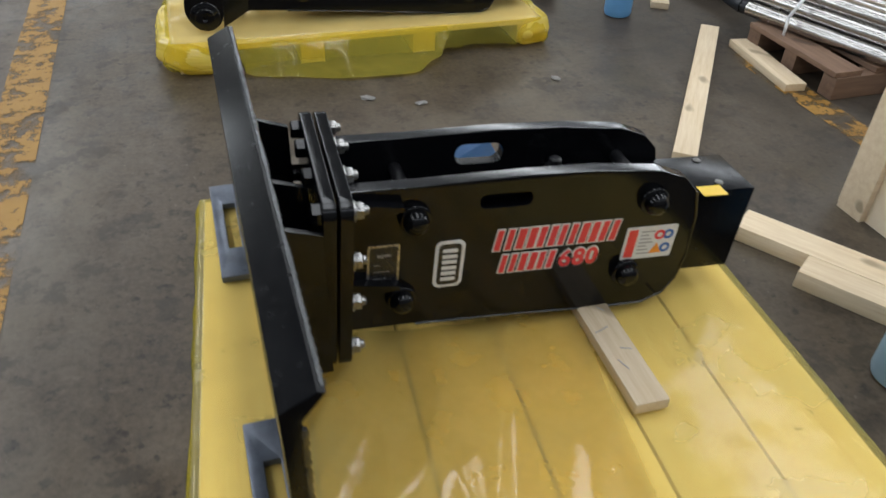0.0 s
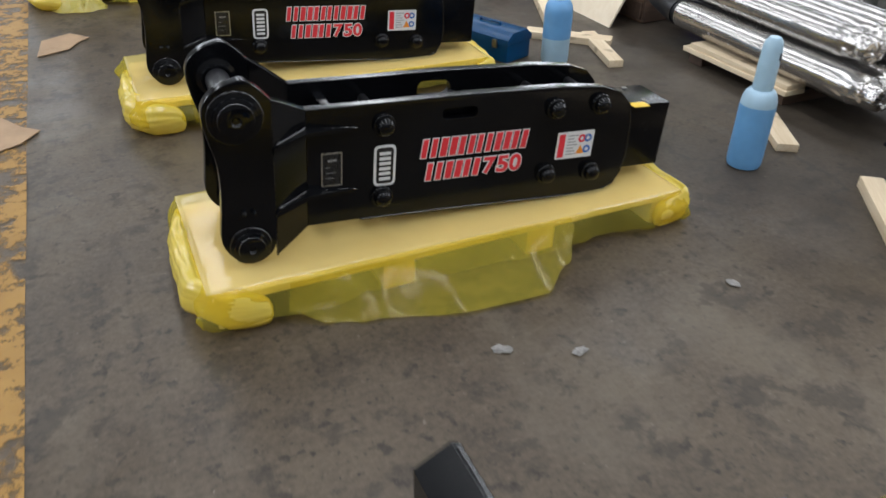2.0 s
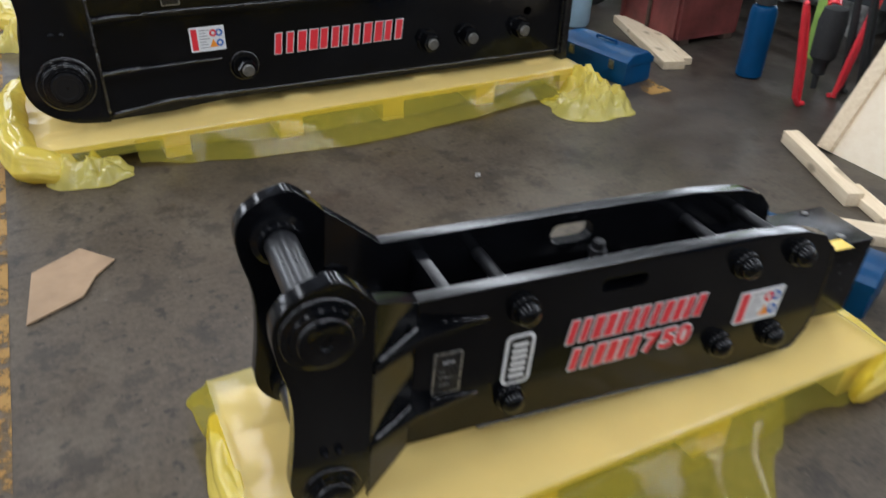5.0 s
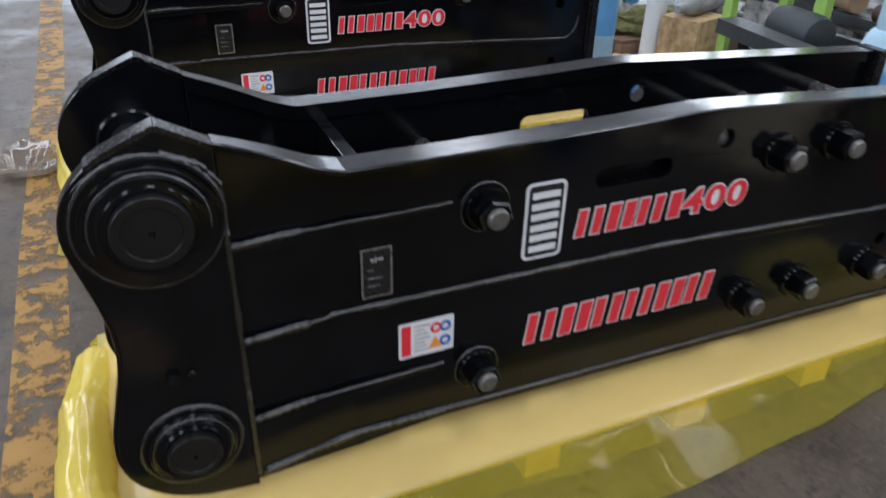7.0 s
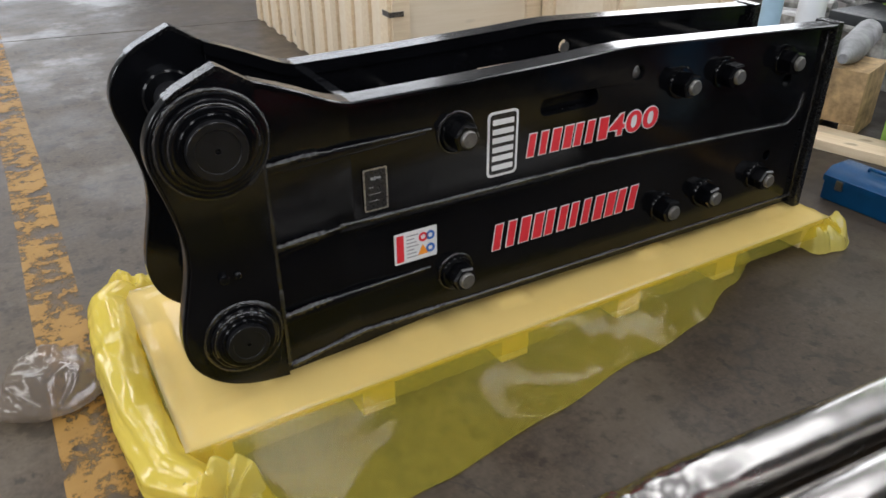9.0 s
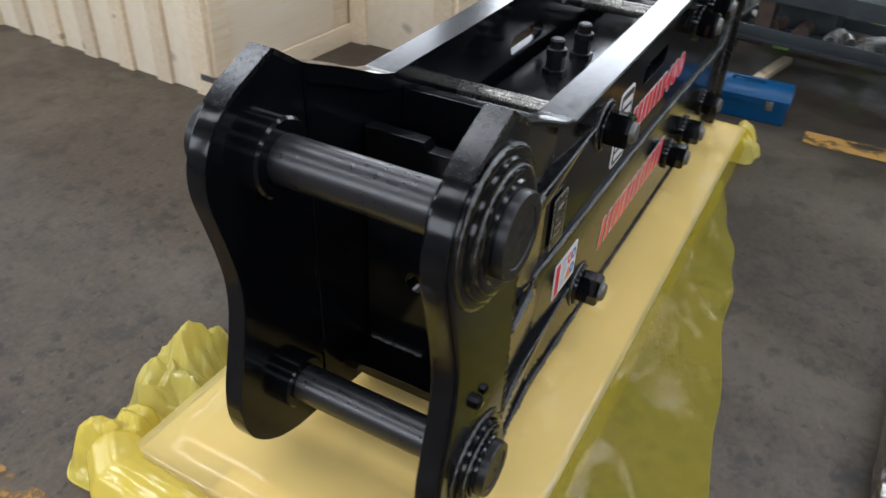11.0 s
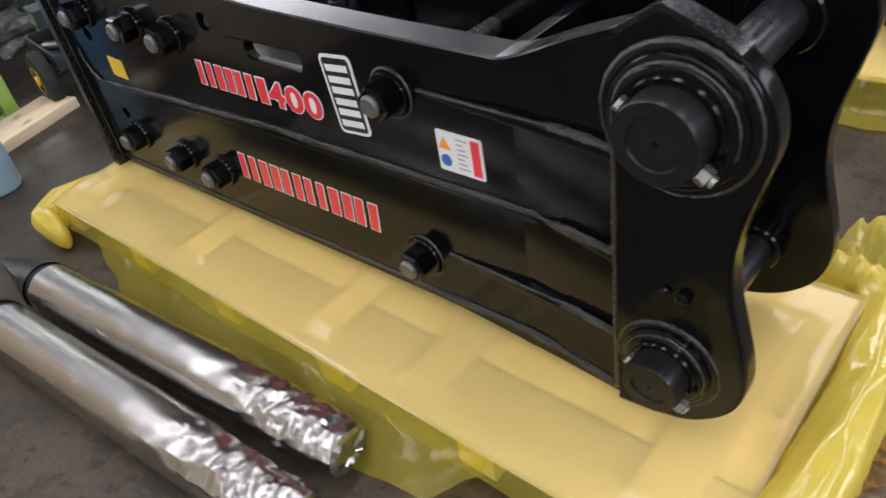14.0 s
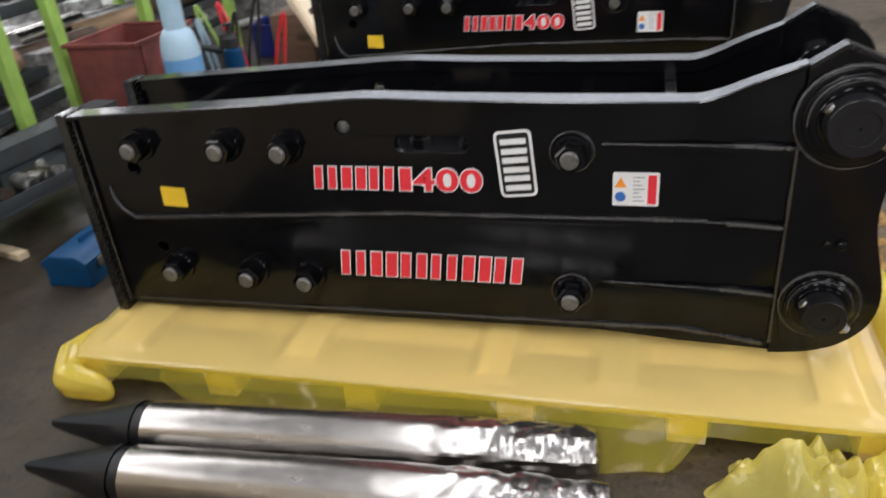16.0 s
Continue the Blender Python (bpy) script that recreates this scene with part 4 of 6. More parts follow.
def breaker_medium(m, label):
    th = thing("hydraulic_breaker", m, label, "breaker", "breakers on pallets")
    V = 0.215
    bolts = [(0.159, 0.061), (0.658, 0.063), (0.803, 0.066), (0.158, -0.141), (0.657, -0.136), (0.808, -0.145)]
    body_small(th, 0.93, bolts, 0.15, 0.32, V)
    for s, y in ((-1, 0.0), (1, V)):
        bm = bmesh.new()
        slope = (lambda off: (lambda x: y + s * (off + 0.05 * (-0.04 - x) / 0.09)))
        slab(bm, [[(-0.13, 0.168), (-0.09, 0.146), (-0.04, 0.115), (-0.04, -0.205), (-0.085, -0.226), (-0.13, -0.246)]], slope(0.0), slope(-0.03), 0.002)
        part("cheek_plate", bm, PAINT, th)
        bm = bmesh.new()
        slab(bm, [ease(EAR_M)], y + 0.05 * s, y + 0.018 * s, 0.003)
        part("ear_plate", bm, PAINT, th)
        for px, pz, r in ((-0.213, 0.131, 0.062), (-0.197, -0.207, 0.05)):
            bm = bmesh.new()
            lathe(bm, [(r, 0), (r, 0.007), (r * 0.84, 0.01), (r * 0.82, 0.016), (r * 0.66, 0.019), (r * 0.64, 0.025), (r * 0.46, 0.028), (r * 0.2, 0.028), (r * 0.12, 0.024)], 30, along_y(px, y + 0.049 * s, pz, s))
            part("boss", bm, PAINT, th)
            round_weld(th, px, y + 0.0515 * s, pz, r, 0.003, pz)
            round_weld(th, px, y + 0.07 * s, pz, r * 0.65, 0.0024, pz + 2, -10, 210)
            bm = bmesh.new()
            lathe(bm, [(r * 0.8, 0), (r * 0.8, 0.018), (r * 0.62, 0.022), (r * 0.6, 0.034)], 26, along_y(px, y + 0.02 * s, pz, -s))
            part("inner_collar", bm, PAINT, th)
        for z, dz in ((0.045, 0.02), (-0.125, 0.02)):
            bm = bmesh.new()
            slab(bm, [[(-0.13, z - 0.013), (-0.04, z + dz - 0.006), (0.085, z + dz * 0.4), (0.085, z + dz * 0.4 + 0.008), (-0.04, z + dz + 0.006), (-0.13, z + 0.004)]], (lambda x: y + s * max(0.0, 0.055 - 0.24 * (x + 0.13))), (lambda x: y - 0.002 * s), 0.001)
            part("rib", bm, PAINT, th)
            weld(th, [(-0.122, y + 0.048 * s, z + 0.008), (-0.045, y + 0.012 * s, z + dz + 0.008)], 0.005, z)
            weld(th, [(0.0, y + 0.002 * s, z + dz), (0.09, y + 0.002 * s, z + dz * 0.4 + 0.006)], 0.0035, z)
        weld(th, [(-0.131, y + 0.046 * s, -0.25), (-0.131, y + 0.046 * s, 0.16)], 0.004, 2)
        for dx in (-0.012, 0.012):
            bm = bmesh.new()
            lathe(bm, [(0.007, 0), (0.007, 0.008), (0.003, 0.011)], 10, along_y(-0.197 + dx, y + 0.05 * s, -0.115, s))
            part("grease_nipple", bm, PAINT, th)
    for px, pz in ((-0.213, 0.131), (-0.197, -0.207)):
        bm = bmesh.new()
        rod(bm, (px, -0.03, pz), (px, V + 0.03, pz), 0.03, 26)
        part("pin", bm, PIN, th)
    bm = bmesh.new()
    box(bm, -0.06, -0.04, 0.0, V, -0.19, 0.03, 0.002)
    part("cross_plate", bm, PAINT, th)
    bm = bmesh.new()
    box(bm, 0.02, 0.045, 0.03, V - 0.03, -0.1, 0.09, 0.002)
    part("cross_plate", bm, PAINT, th)
    near = pose(0, -0.0006, 0)
    name_plate(th, near @ pose(-0.004, 0, -0.095), 0.055, 0.093)
    logo_decal(th, near @ pose(0.135, 0, -0.112), 0.06, 0.116)
    word_decal(th, near @ pose(0.265, 0, -0.045), 6, 0.322, 0.052)
    word_decal(th, near @ pose(0.282, 0, -0.113), 3, 0.165, 0.05, "750", 0.12)
    warning_decal(th, near @ pose(0.681, 0, -0.097), 0.122, 0.083)
    return th


def breaker_skid(m, label):
    """The breaker with a wide loader plate bolted to its back end."""
    th = thing("hydraulic_breaker", m, label, "breaker", "breakers on pallets")
    V = 0.2
    bolts = [(0.083, 0.053), (0.56, 0.05), (0.067, -0.13), (0.54, -0.124)]
    body_small(th, 0.68, bolts, 0.14, 0.205, V)
    # two bolted flanges
    for x0, x1 in ((-0.064, -0.04), (-0.092, -0.068)):
        bm = bmesh.new()
        slab(bm, [rrect(-0.09, 0.255, -0.215, 0.15, 0.03)], 0, x1 - x0, 0.003)
        bmesh.ops.transform(bm, matrix=pose(x1, 0, 0, 0, 0, 90), verts=bm.verts)
        part("flange", bm, PAINT, th)
    spots = [(-0.065, z) for z in (0.122, 0.02, -0.072, -0.178)] + [(0.23, z) for z in (0.115, 0.02, -0.072, -0.178)] + [(0.04, 0.125), (0.14, 0.125)]
    first = None
    for y, z in spots:
        m2 = pose(-0.04, y, z, 0, 90, 0)
        if first is None:
            bm = bmesh.new()
            lathe(bm, [(0.018, 0), (0.018, 0.004), (0.013, 0.004)], 24)
            lathe(bm, [(0.0145, 0.003), (0.0155, 0.005), (0.0155, 0.016), (0.0135, 0.018), (0.009, 0.018)], 6)
            lathe(bm, [(0.0085, 0.016), (0.0085, 0.024), (0.006, 0.027)], 14)
            a = part("flange_nut", bm, STEEL, th, "bright zinc nut")
            a.matrix_basis = m2
            bm = bmesh.new()
            lathe(bm, [(0.019, 0), (0.019, 0.014), (0.016, 0.017)], 6)
            b = part("bolt_head", bm, PAINT, th)
            b.matrix_basis = pose(-0.092, y, z, 0, -90, 0)
            first = (a, b)
        else:
            again(first[0], th, m2)
            again(first[1], th, pose(-0.092, y, z, 0, -90, 0))
    for z, s in ((0.085, 1), (-0.09, 1)):
        for y in (0.0, V):
            bm = bmesh.new()
            slab(bm, [[(-0.04, z - 0.018), (0.06, z - 0.004), (0.06, z + 0.004), (-0.04, z + 0.018)]], y - 0.022 if y == 0 else y + 0.022, y, 0.001)
            part("rib", bm, PAINT, th)
    # the loader plate: leaning face, turned-over top lip and two slotted foot lips
    inv = m.inverted()
    y0, y1 = -7.06, -5.95
    frame_ = inv @ pose(0, 0, 0)
    prof = [(0.262, 0.126), (0.258, 0.532), (0.304, 0.557), (0.314, 0.553), (0.284, 0.512), (0.278, 0.126)]
    bm = bmesh.new()
    slab(bm, [prof], y0, y1, 0.002)
    pl_ = part("loader_plate", bm, LOADER, th, "wide black loader mounting plate")
    pl_.matrix_basis = frame_
    weld(th, [(0.311, y0 + 0.01, 0.553), (0.311, y1 - 0.01, 0.553)], 0.0055, 2).matrix_basis = frame_
    weld(th, [(0.283, y0 + 0.001, 0.14), (0.285, y0 + 0.001, 0.5)], 0.006, 5).matrix_basis = frame_
    for yc in (-6.1, -6.9):
        bm = bmesh.new()
        slab(bm, [rrect(0.204, 0.3, yc - 0.19, yc + 0.19, 0.004), rrect(0.23, 0.259, yc - 0.085, yc + 0.1, 0.003)], 0.0, 0.016, 0.0015)
        bmesh.ops.transform(bm, matrix=Matrix(((1, 0, 0, 0), (0, 0, 1, 0), (0, 1, 0, 0.108), (0, 0, 0, 1))), verts=bm.verts)
        part("foot_lip", bm, BARE, th, "slotted steel foot lip").matrix_basis = frame_
    for yy in (y1 - 0.012,):
        bm = bmesh.new()
        slab(bm, [[(0.279, 0.126), (0.3, 0.535), (0.33, 0.46), (0.32, 0.126)]], yy, yy + 0.012, 0.001)
        part("end_gusset", bm, PAINT, th).matrix_basis = frame_
    for yy in (-6.70, -6.56, -6.34):
        bm = bmesh.new()
        slab(bm, [[(0.28, 0.2), (0.295, 0.53), (0.375, 0.5), (0.375, 0.2)]], yy, yy + 0.012, 0.001)
        part("gusset", bm, PAINT, th).matrix_basis = frame_
    near = pose(0, -0.0006, 0)
    name_plate(th, near @ pose(0.0, 0, -0.103), 0.06, 0.1)
    logo_decal(th, near @ pose(0.128, 0, -0.116), 0.058, 0.11)
    word_decal(th, near @ pose(0.243, 0, -0.04), 6, 0.262, 0.047)
    word_decal(th, near @ pose(0.26, 0, -0.095), 3, 0.118, 0.042, "680", 0.086)
    warning_decal(th, near @ pose(0.523, 0, -0.096), 0.115, 0.08)
    return th


# ---------------------------------------------------------------- pallets and film
def board(name, mat, parent, L, w, t, m, worn=0.003):
    """A sawn board lying along local x, corners eased and slightly out of true."""
    bm = bmesh.new()
    box(bm, 0, L, -w / 2, w / 2, 0, t, worn)
    for v in bm.verts:
        v.co.z += 0.004 * t / 0.03 * noise.noise((v.co.x * 2 + m.translation.x * 3, m.translation.y, 0)) * 0.4
    ob = part(name, bm, mat, parent)
    ob.matrix_basis = m
    return ob


def pallet(m, L, W, top, label, boards, bearers, tabs=(), reach=(0.0, 0.0)):
    """Deck boards along x on cross bearers, with thin cross slats under the load; origin at one floor corner."""
    th = thing("pallet", m, label, "pallet", "pallets under breakers")
    t = 0.022
    w = W / boards
    for k in range(boards):
        board("deck_board", DECK, th, L, w - 0.006, t, pose(0, w * (k + 0.5), top - t))
    for k in range(bearers):
        x = 0.05 + (L - 0.1) * k / (bearers - 1)
        board("bearer", DECK, th, W - 0.02, 0.09, top - t - 0.0005, pose(x, 0.01, 0, 0, 0, 90))
    for x, tw in tabs:
        board("cross_slat", DECK, th, reach[1] - reach[0], tw, 0.01, pose(x, reach[0], top + 0.0005, 0, 0, 90))
    return th


def drape(name, rect, top, hang, label, seed=0, step=0.02, puff=(0.03, 0.03, 0.0, 0.0), flare=0.25, mat=None, level=None, keep=None, ripple=1.0, calm=1.0):
    """A film bag opened out over a pallet: rect (x0, x1, y0, y1); hang: how far it reaches over each edge (west, east, south, north)."""
    x0, x1, y0, y1 = rect
    hw, he, hs, hn = hang
    nx, ny = max(4, round((x1 - x0) / step)), max(4, round((y1 - y0) / step))
    ns = max(6, round(max(hang) / step))
    rows_x = [(0, -(ns - k) / ns) for k in range(ns)] + [(k / nx, 0.0) for k in range(nx + 1)] + [(1, (k + 1) / ns) for k in range(ns)]
    rows_y = [(0, -(ns - k) / ns) for k in range(ns)] + [(k / ny, 0.0) for k in range(ny + 1)] + [(1, (k + 1) / ns) for k in range(ns)]
    bm = bmesh.new()
    grid = []
    for fx, gx in rows_x:
        col = []
        for fy, gy in rows_y:
            cx, cy = x0 + (x1 - x0) * fx, y0 + (y1 - y0) * fy
            dx, dy = gx * (hw if gx < 0 else he), gy * (hs if gy < 0 else hn)
            big = max(abs(gx), abs(gy))
            t0 = level(cx, cy) if level else top
            if big == 0:
                rip = ripple * 0.004 * noise.noise((cx * 6 + seed, cy * (6 if ripple == 1.0 else 1.7), 0)) + 0.002 * noise.noise((cx * 17, cy * 17, seed))
                if ripple > 1.0:
                    rip = abs(rip) + 0.011 * max(0.0, 1 - 7 * abs(noise.noise((cx * 2.6 + 0.5 * cy + seed, cy * 0.9, 3)))) + 0.006 * max(0.0, 1 - 7 * abs(noise.noise((cx * 5 - cy, cy * 2.3, seed))))
                v = Vector((cx, cy, t0 + 0.003 + abs(rip)))
            else:
                d0 = math.hypot(dx, dy)
                ux, uy = dx / d0, dy / d0
                ang = math.atan2(uy, ux)
                lim = (hw if gx < 0 else he) * ux * ux + (hs if gy < 0 else hn) * uy * uy
                lim *= 0.86 + calm * (0.2 * noise.noise((cx * 2.6 + seed, cy * 2.6, ang)) + 0.07 * noise.noise((cx * 9, cy * 9, seed)))
                much = keep(cx, cy, dx, dy) if keep else 1.0
                lim *= much
                d = big * lim
                sway = noise.noise((cx * 3.2 + seed, cy * 3.2, ang * 1.2)) + 0.55 * noise.noise((cx * 9, cy * 9 + seed, ang * 3))
                sway *= calm
                side = (puff[0] if dx < 0 else puff[1]) * abs(ux) + (puff[2] if dy < 0 else puff[3]) * abs(uy)
                fl = min(0.85, max(0.02, flare * min(1.0, much) * (1 + 1.1 * sway)))
                down = d * math.sqrt(1 - fl * fl)
                out = d * fl + side * math.sin(min(1.0, down / max(t0, 0.02)) * math.pi) * (1 + 0.7 * sway)
                z = t0 - down
                if z < 0.006:
                    over = 0.006 - z
                    out += over * (0.85 + 0.15 * sway)
                    z = 0.006 + min(over, 0.05) * (0.3 * abs(noise.noise((cx * 8 + seed, cy * 8, over * 20))) + 0.35 * max(0, sway))
                v = Vector((cx + ux * out, cy + uy * out, z))
                k = min(1, d / 0.04)
                v += Vector((ux, uy, 0)) * (0.018 * calm + 0.25 * side) * k * (1 - 2 * abs(noise.noise((v.x * 5 + seed, v.y * 5, v.z * 8))))
                v += noise.noise_vector((v.x * 17, v.y * 17 + seed, v.z * 17)) * 0.008 * calm * k
                v.z = max(v.z, 0.004)
            col.append(bm.verts.new(v))
        grid.append(col)
    for a, b in zip(grid, grid[1:]):
        for j in range(len(a) - 1):
            bm.faces.new((a[j], b[j], b[j + 1], a[j + 1]))
    ob = part(name, bm, mat or FILM, None, label, 180)
    ob.data.materials.append(SKIRT)
    for f in ob.data.polygons:
        if not (x0 < f.center.x < x1 and y0 < f.center.y < y1):
            f.material_index = 1
    return tagged(ob, label, "plastic film", "film under the breakers")


def film_fold(path, seed, parent=None, mat=None, name="bunched_film", label="", fine=1.0, calm=1.0):
    """Gathered film: a puffed sleeve along (x, y, half width, height) stations, creased along and across, resting on the floor."""
    pts = [Vector((p[0], p[1], 0)) for p in path]
    lens = [0.0]
    for a, b in zip(pts, pts[1:]):
        lens.append(lens[-1] + (b - a).length)
    n, seg = max(16, round(lens[-1] / 0.009)), 72

    def at(s):
        k = max(i for i in range(len(lens)) if lens[i] <= s + 1e-9)
        k = min(k, len(lens) - 2)
        f = (s - lens[k]) / (lens[k + 1] - lens[k])
        f = f * f * (3 - 2 * f) * 0.4 + f * 0.6
        return pts[k].lerp(pts[k + 1], f), path[k][2] + (path[k + 1][2] - path[k][2]) * f, path[k][3] + (path[k + 1][3] - path[k][3]) * f

    bm = bmesh.new()
    rings = []
    for k in range(n + 1):
        s = lens[-1] * k / n
        c, hw, ht = at(s)
        hw *= 1 + calm * (0.45 * noise.noise((s * 9, seed, 0)) + 0.2 * noise.noise((s * 27, 0, seed)))
        ht *= 1 + calm * 0.3 * noise.noise((s * 11, seed, 4))
        d = (at(min(lens[-1], s + 0.03))[0] - at(max(0, s - 0.03))[0]).normalized()
        side = Vector((d.y, -d.x, 0))
        cap = math.sin(min(1.0, min(k, n - k) / n * lens[-1] / 0.05) * math.pi / 2) ** 0.5
        ring = []
        for j in range(seg):
            an = 2 * math.pi * j / seg
            u, v = math.cos(an), math.sin(an)
            q = Vector((c.x, c.y, 0)) * (4 if calm == 1.0 else 2.2) + Vector((u, v, seed)) * (0.7 if calm == 1.0 else 1.1)
            crease = 0.5 - abs(noise.noise(q + Vector((0, 0, an * 0.3)))) * 1.6
            crease2 = 0.5 - abs(noise.noise(q * 2.7 + Vector((seed, an, 0)))) * 1.7
            crease3 = 0.5 - abs(noise.noise(q * 6.3 + Vector((an * 2, seed, 0)))) * 1.7
            r = 0.95 + (0.22 + 0.2 * min(1, fine)) * crease * (0.45 + 0.55 * calm) + (0.2 * crease2 + 0.08 * crease3) * fine
            p = c + side * (u * hw * r) * (0.35 + 0.65 * cap)
            z = ht * (0.5 + 0.5 * v * r * (0.3 + 0.7 * cap))
            ring.append(bm.verts.new((p.x, p.y, max(0.004, z))))
        rings.append(ring)
    for a, b in zip(rings, rings[1:]):
        for j in range(seg):
            bm.faces.new((a[j], a[(j + 1) % seg], b[(j + 1) % seg], b[j]))
    bm.faces.new(rings[0][::-1]), bm.faces.new(rings[-1])
    return part(name, bm, mat or THICK, parent, label, 180)


FOLDS = [(Vector((0.83, 0.42, 0.37)), 1.0, 0.13), (Vector((-0.36, 0.86, 0.36)), 1.17, 0.58), (Vector((0.51, -0.62, 0.6)), 1.43, 0.31), (Vector((0.12, 0.47, -0.87)), 1.31, 0.77), (Vector((0.94, -0.2, -0.28)), 1.9, 0.47)]


def crease(p, scale):
    """Flat facets meeting in sharp creases, as in crumpled film: folds in several directions added up, from 0 to 0.5."""
    p = p * scale
    p = p + noise.noise_vector(p * 0.6) * 0.55
    return 0.2 * sum(abs((p.dot(d) * k + o) % 1.0 - 0.5) for d, k, o in FOLDS)


def film_heap(x, y, rx, ry, h, seed, parent, mat=None, turn=0.0):
    """A crumpled heap of film resting on the floor."""
    bm = bmesh.new()
    na, nr = 110, 34
    ca, sa = math.cos(radians(turn)), math.sin(radians(turn))
    rings = []
    for k in range(1, nr + 1):
        g = k / nr
        ring = []
        for j in range(na):
            an = 2 * math.pi * j / na
            edge = 0.88 + 0.35 * noise.noise((1.4 * math.cos(an), 1.4 * math.sin(an), seed))
            u, v = g * edge * rx * math.cos(an), g * edge * ry * math.sin(an)
            q = Vector((u, v, seed * 0.41))
            side = noise.noise_vector(q * 11) * 0.02 * (1 - g)
            z = h * (1 - g ** 2.4) * (0.8 + 0.6 * noise.noise(q * 5)) + (0.26 * (crease(q, 7) - 0.25) + 0.1 * (crease(q + Vector((3, 1, 0)), 17) - 0.25)) * min(1, 3.5 * (1 - g) + 0.12) * h / 0.12
            u, v = u + side.x, v + side.y
            ring.append(bm.verts.new((x + u * ca - v * sa, y + u * sa + v * ca, max(0.005, z))))
        rings.append(ring)
    top = bm.verts.new((x, y, h * 0.85))
    for j in range(na):
        bm.faces.new((top, rings[0][j], rings[0][(j + 1) % na]))
        for a, b in zip(rings, rings[1:]):
            bm.faces.new((a[j], b[j], b[(j + 1) % na], a[(j + 1) % na]))
    return part("crumpled_film", bm, mat or SHEER, parent, "", 14)


def film_skirt(stations, y0, z0, seed, parent, mat=None, sign=-1, folds=0.024):
    """Film hanging over a pallet's long edge: at each (x, reach, lift) it slopes from the edge to its hem, reach outwards and lift above the floor."""
    bm = bmesh.new()
    xs = [p[0] for p in stations]
    n, m = max(40, round((xs[-1] - xs[0]) / 0.009)), 26
    grid = []
    for j in range(n + 1):
        x = xs[0] + (xs[-1] - xs[0]) * j / n
        k = min(len(xs) - 2, max(i for i in range(len(xs)) if xs[i] <= x + 1e-9))
        f = (x - xs[k]) / (xs[k + 1] - xs[k])
        f = f * f * (3 - 2 * f)
        reach = stations[k][1] + (stations[k + 1][1] - stations[k][1]) * f
        lift = stations[k][2] + (stations[k + 1][2] - stations[k][2]) * f
        col = []
        for i in range(m + 1):
            g = i / m
            q = Vector((x * 1.0 + 0.35 * reach * g, g * 0.22, seed))
            fold = (0.5 - 1.6 * abs(noise.noise((x * 3.2 + 1.2 * g * noise.noise((x * 2, seed, 1)), g * 0.8, seed)))) + 0.45 * (crease(q, 4) - 0.25)
            amp = folds * min(1, 3 * g) * (1.15 - 0.5 * g)
            out = reach * g + amp * fold * 0.5
            z = z0 + (lift - z0) * (g ** 0.8) + amp * fold
            col.append(bm.verts.new((x + 0.03 * noise.noise((x * 5, seed, 3)) * g, y0 + sign * out, max(0.005, z))))
        grid.append(col)
    for a, b in zip(grid, grid[1:]):
        for k in range(m):
            bm.faces.new((a[k], b[k], b[k + 1], a[k + 1]))
    return part("hanging_film", bm, mat or SKIRT, parent, "", 60)


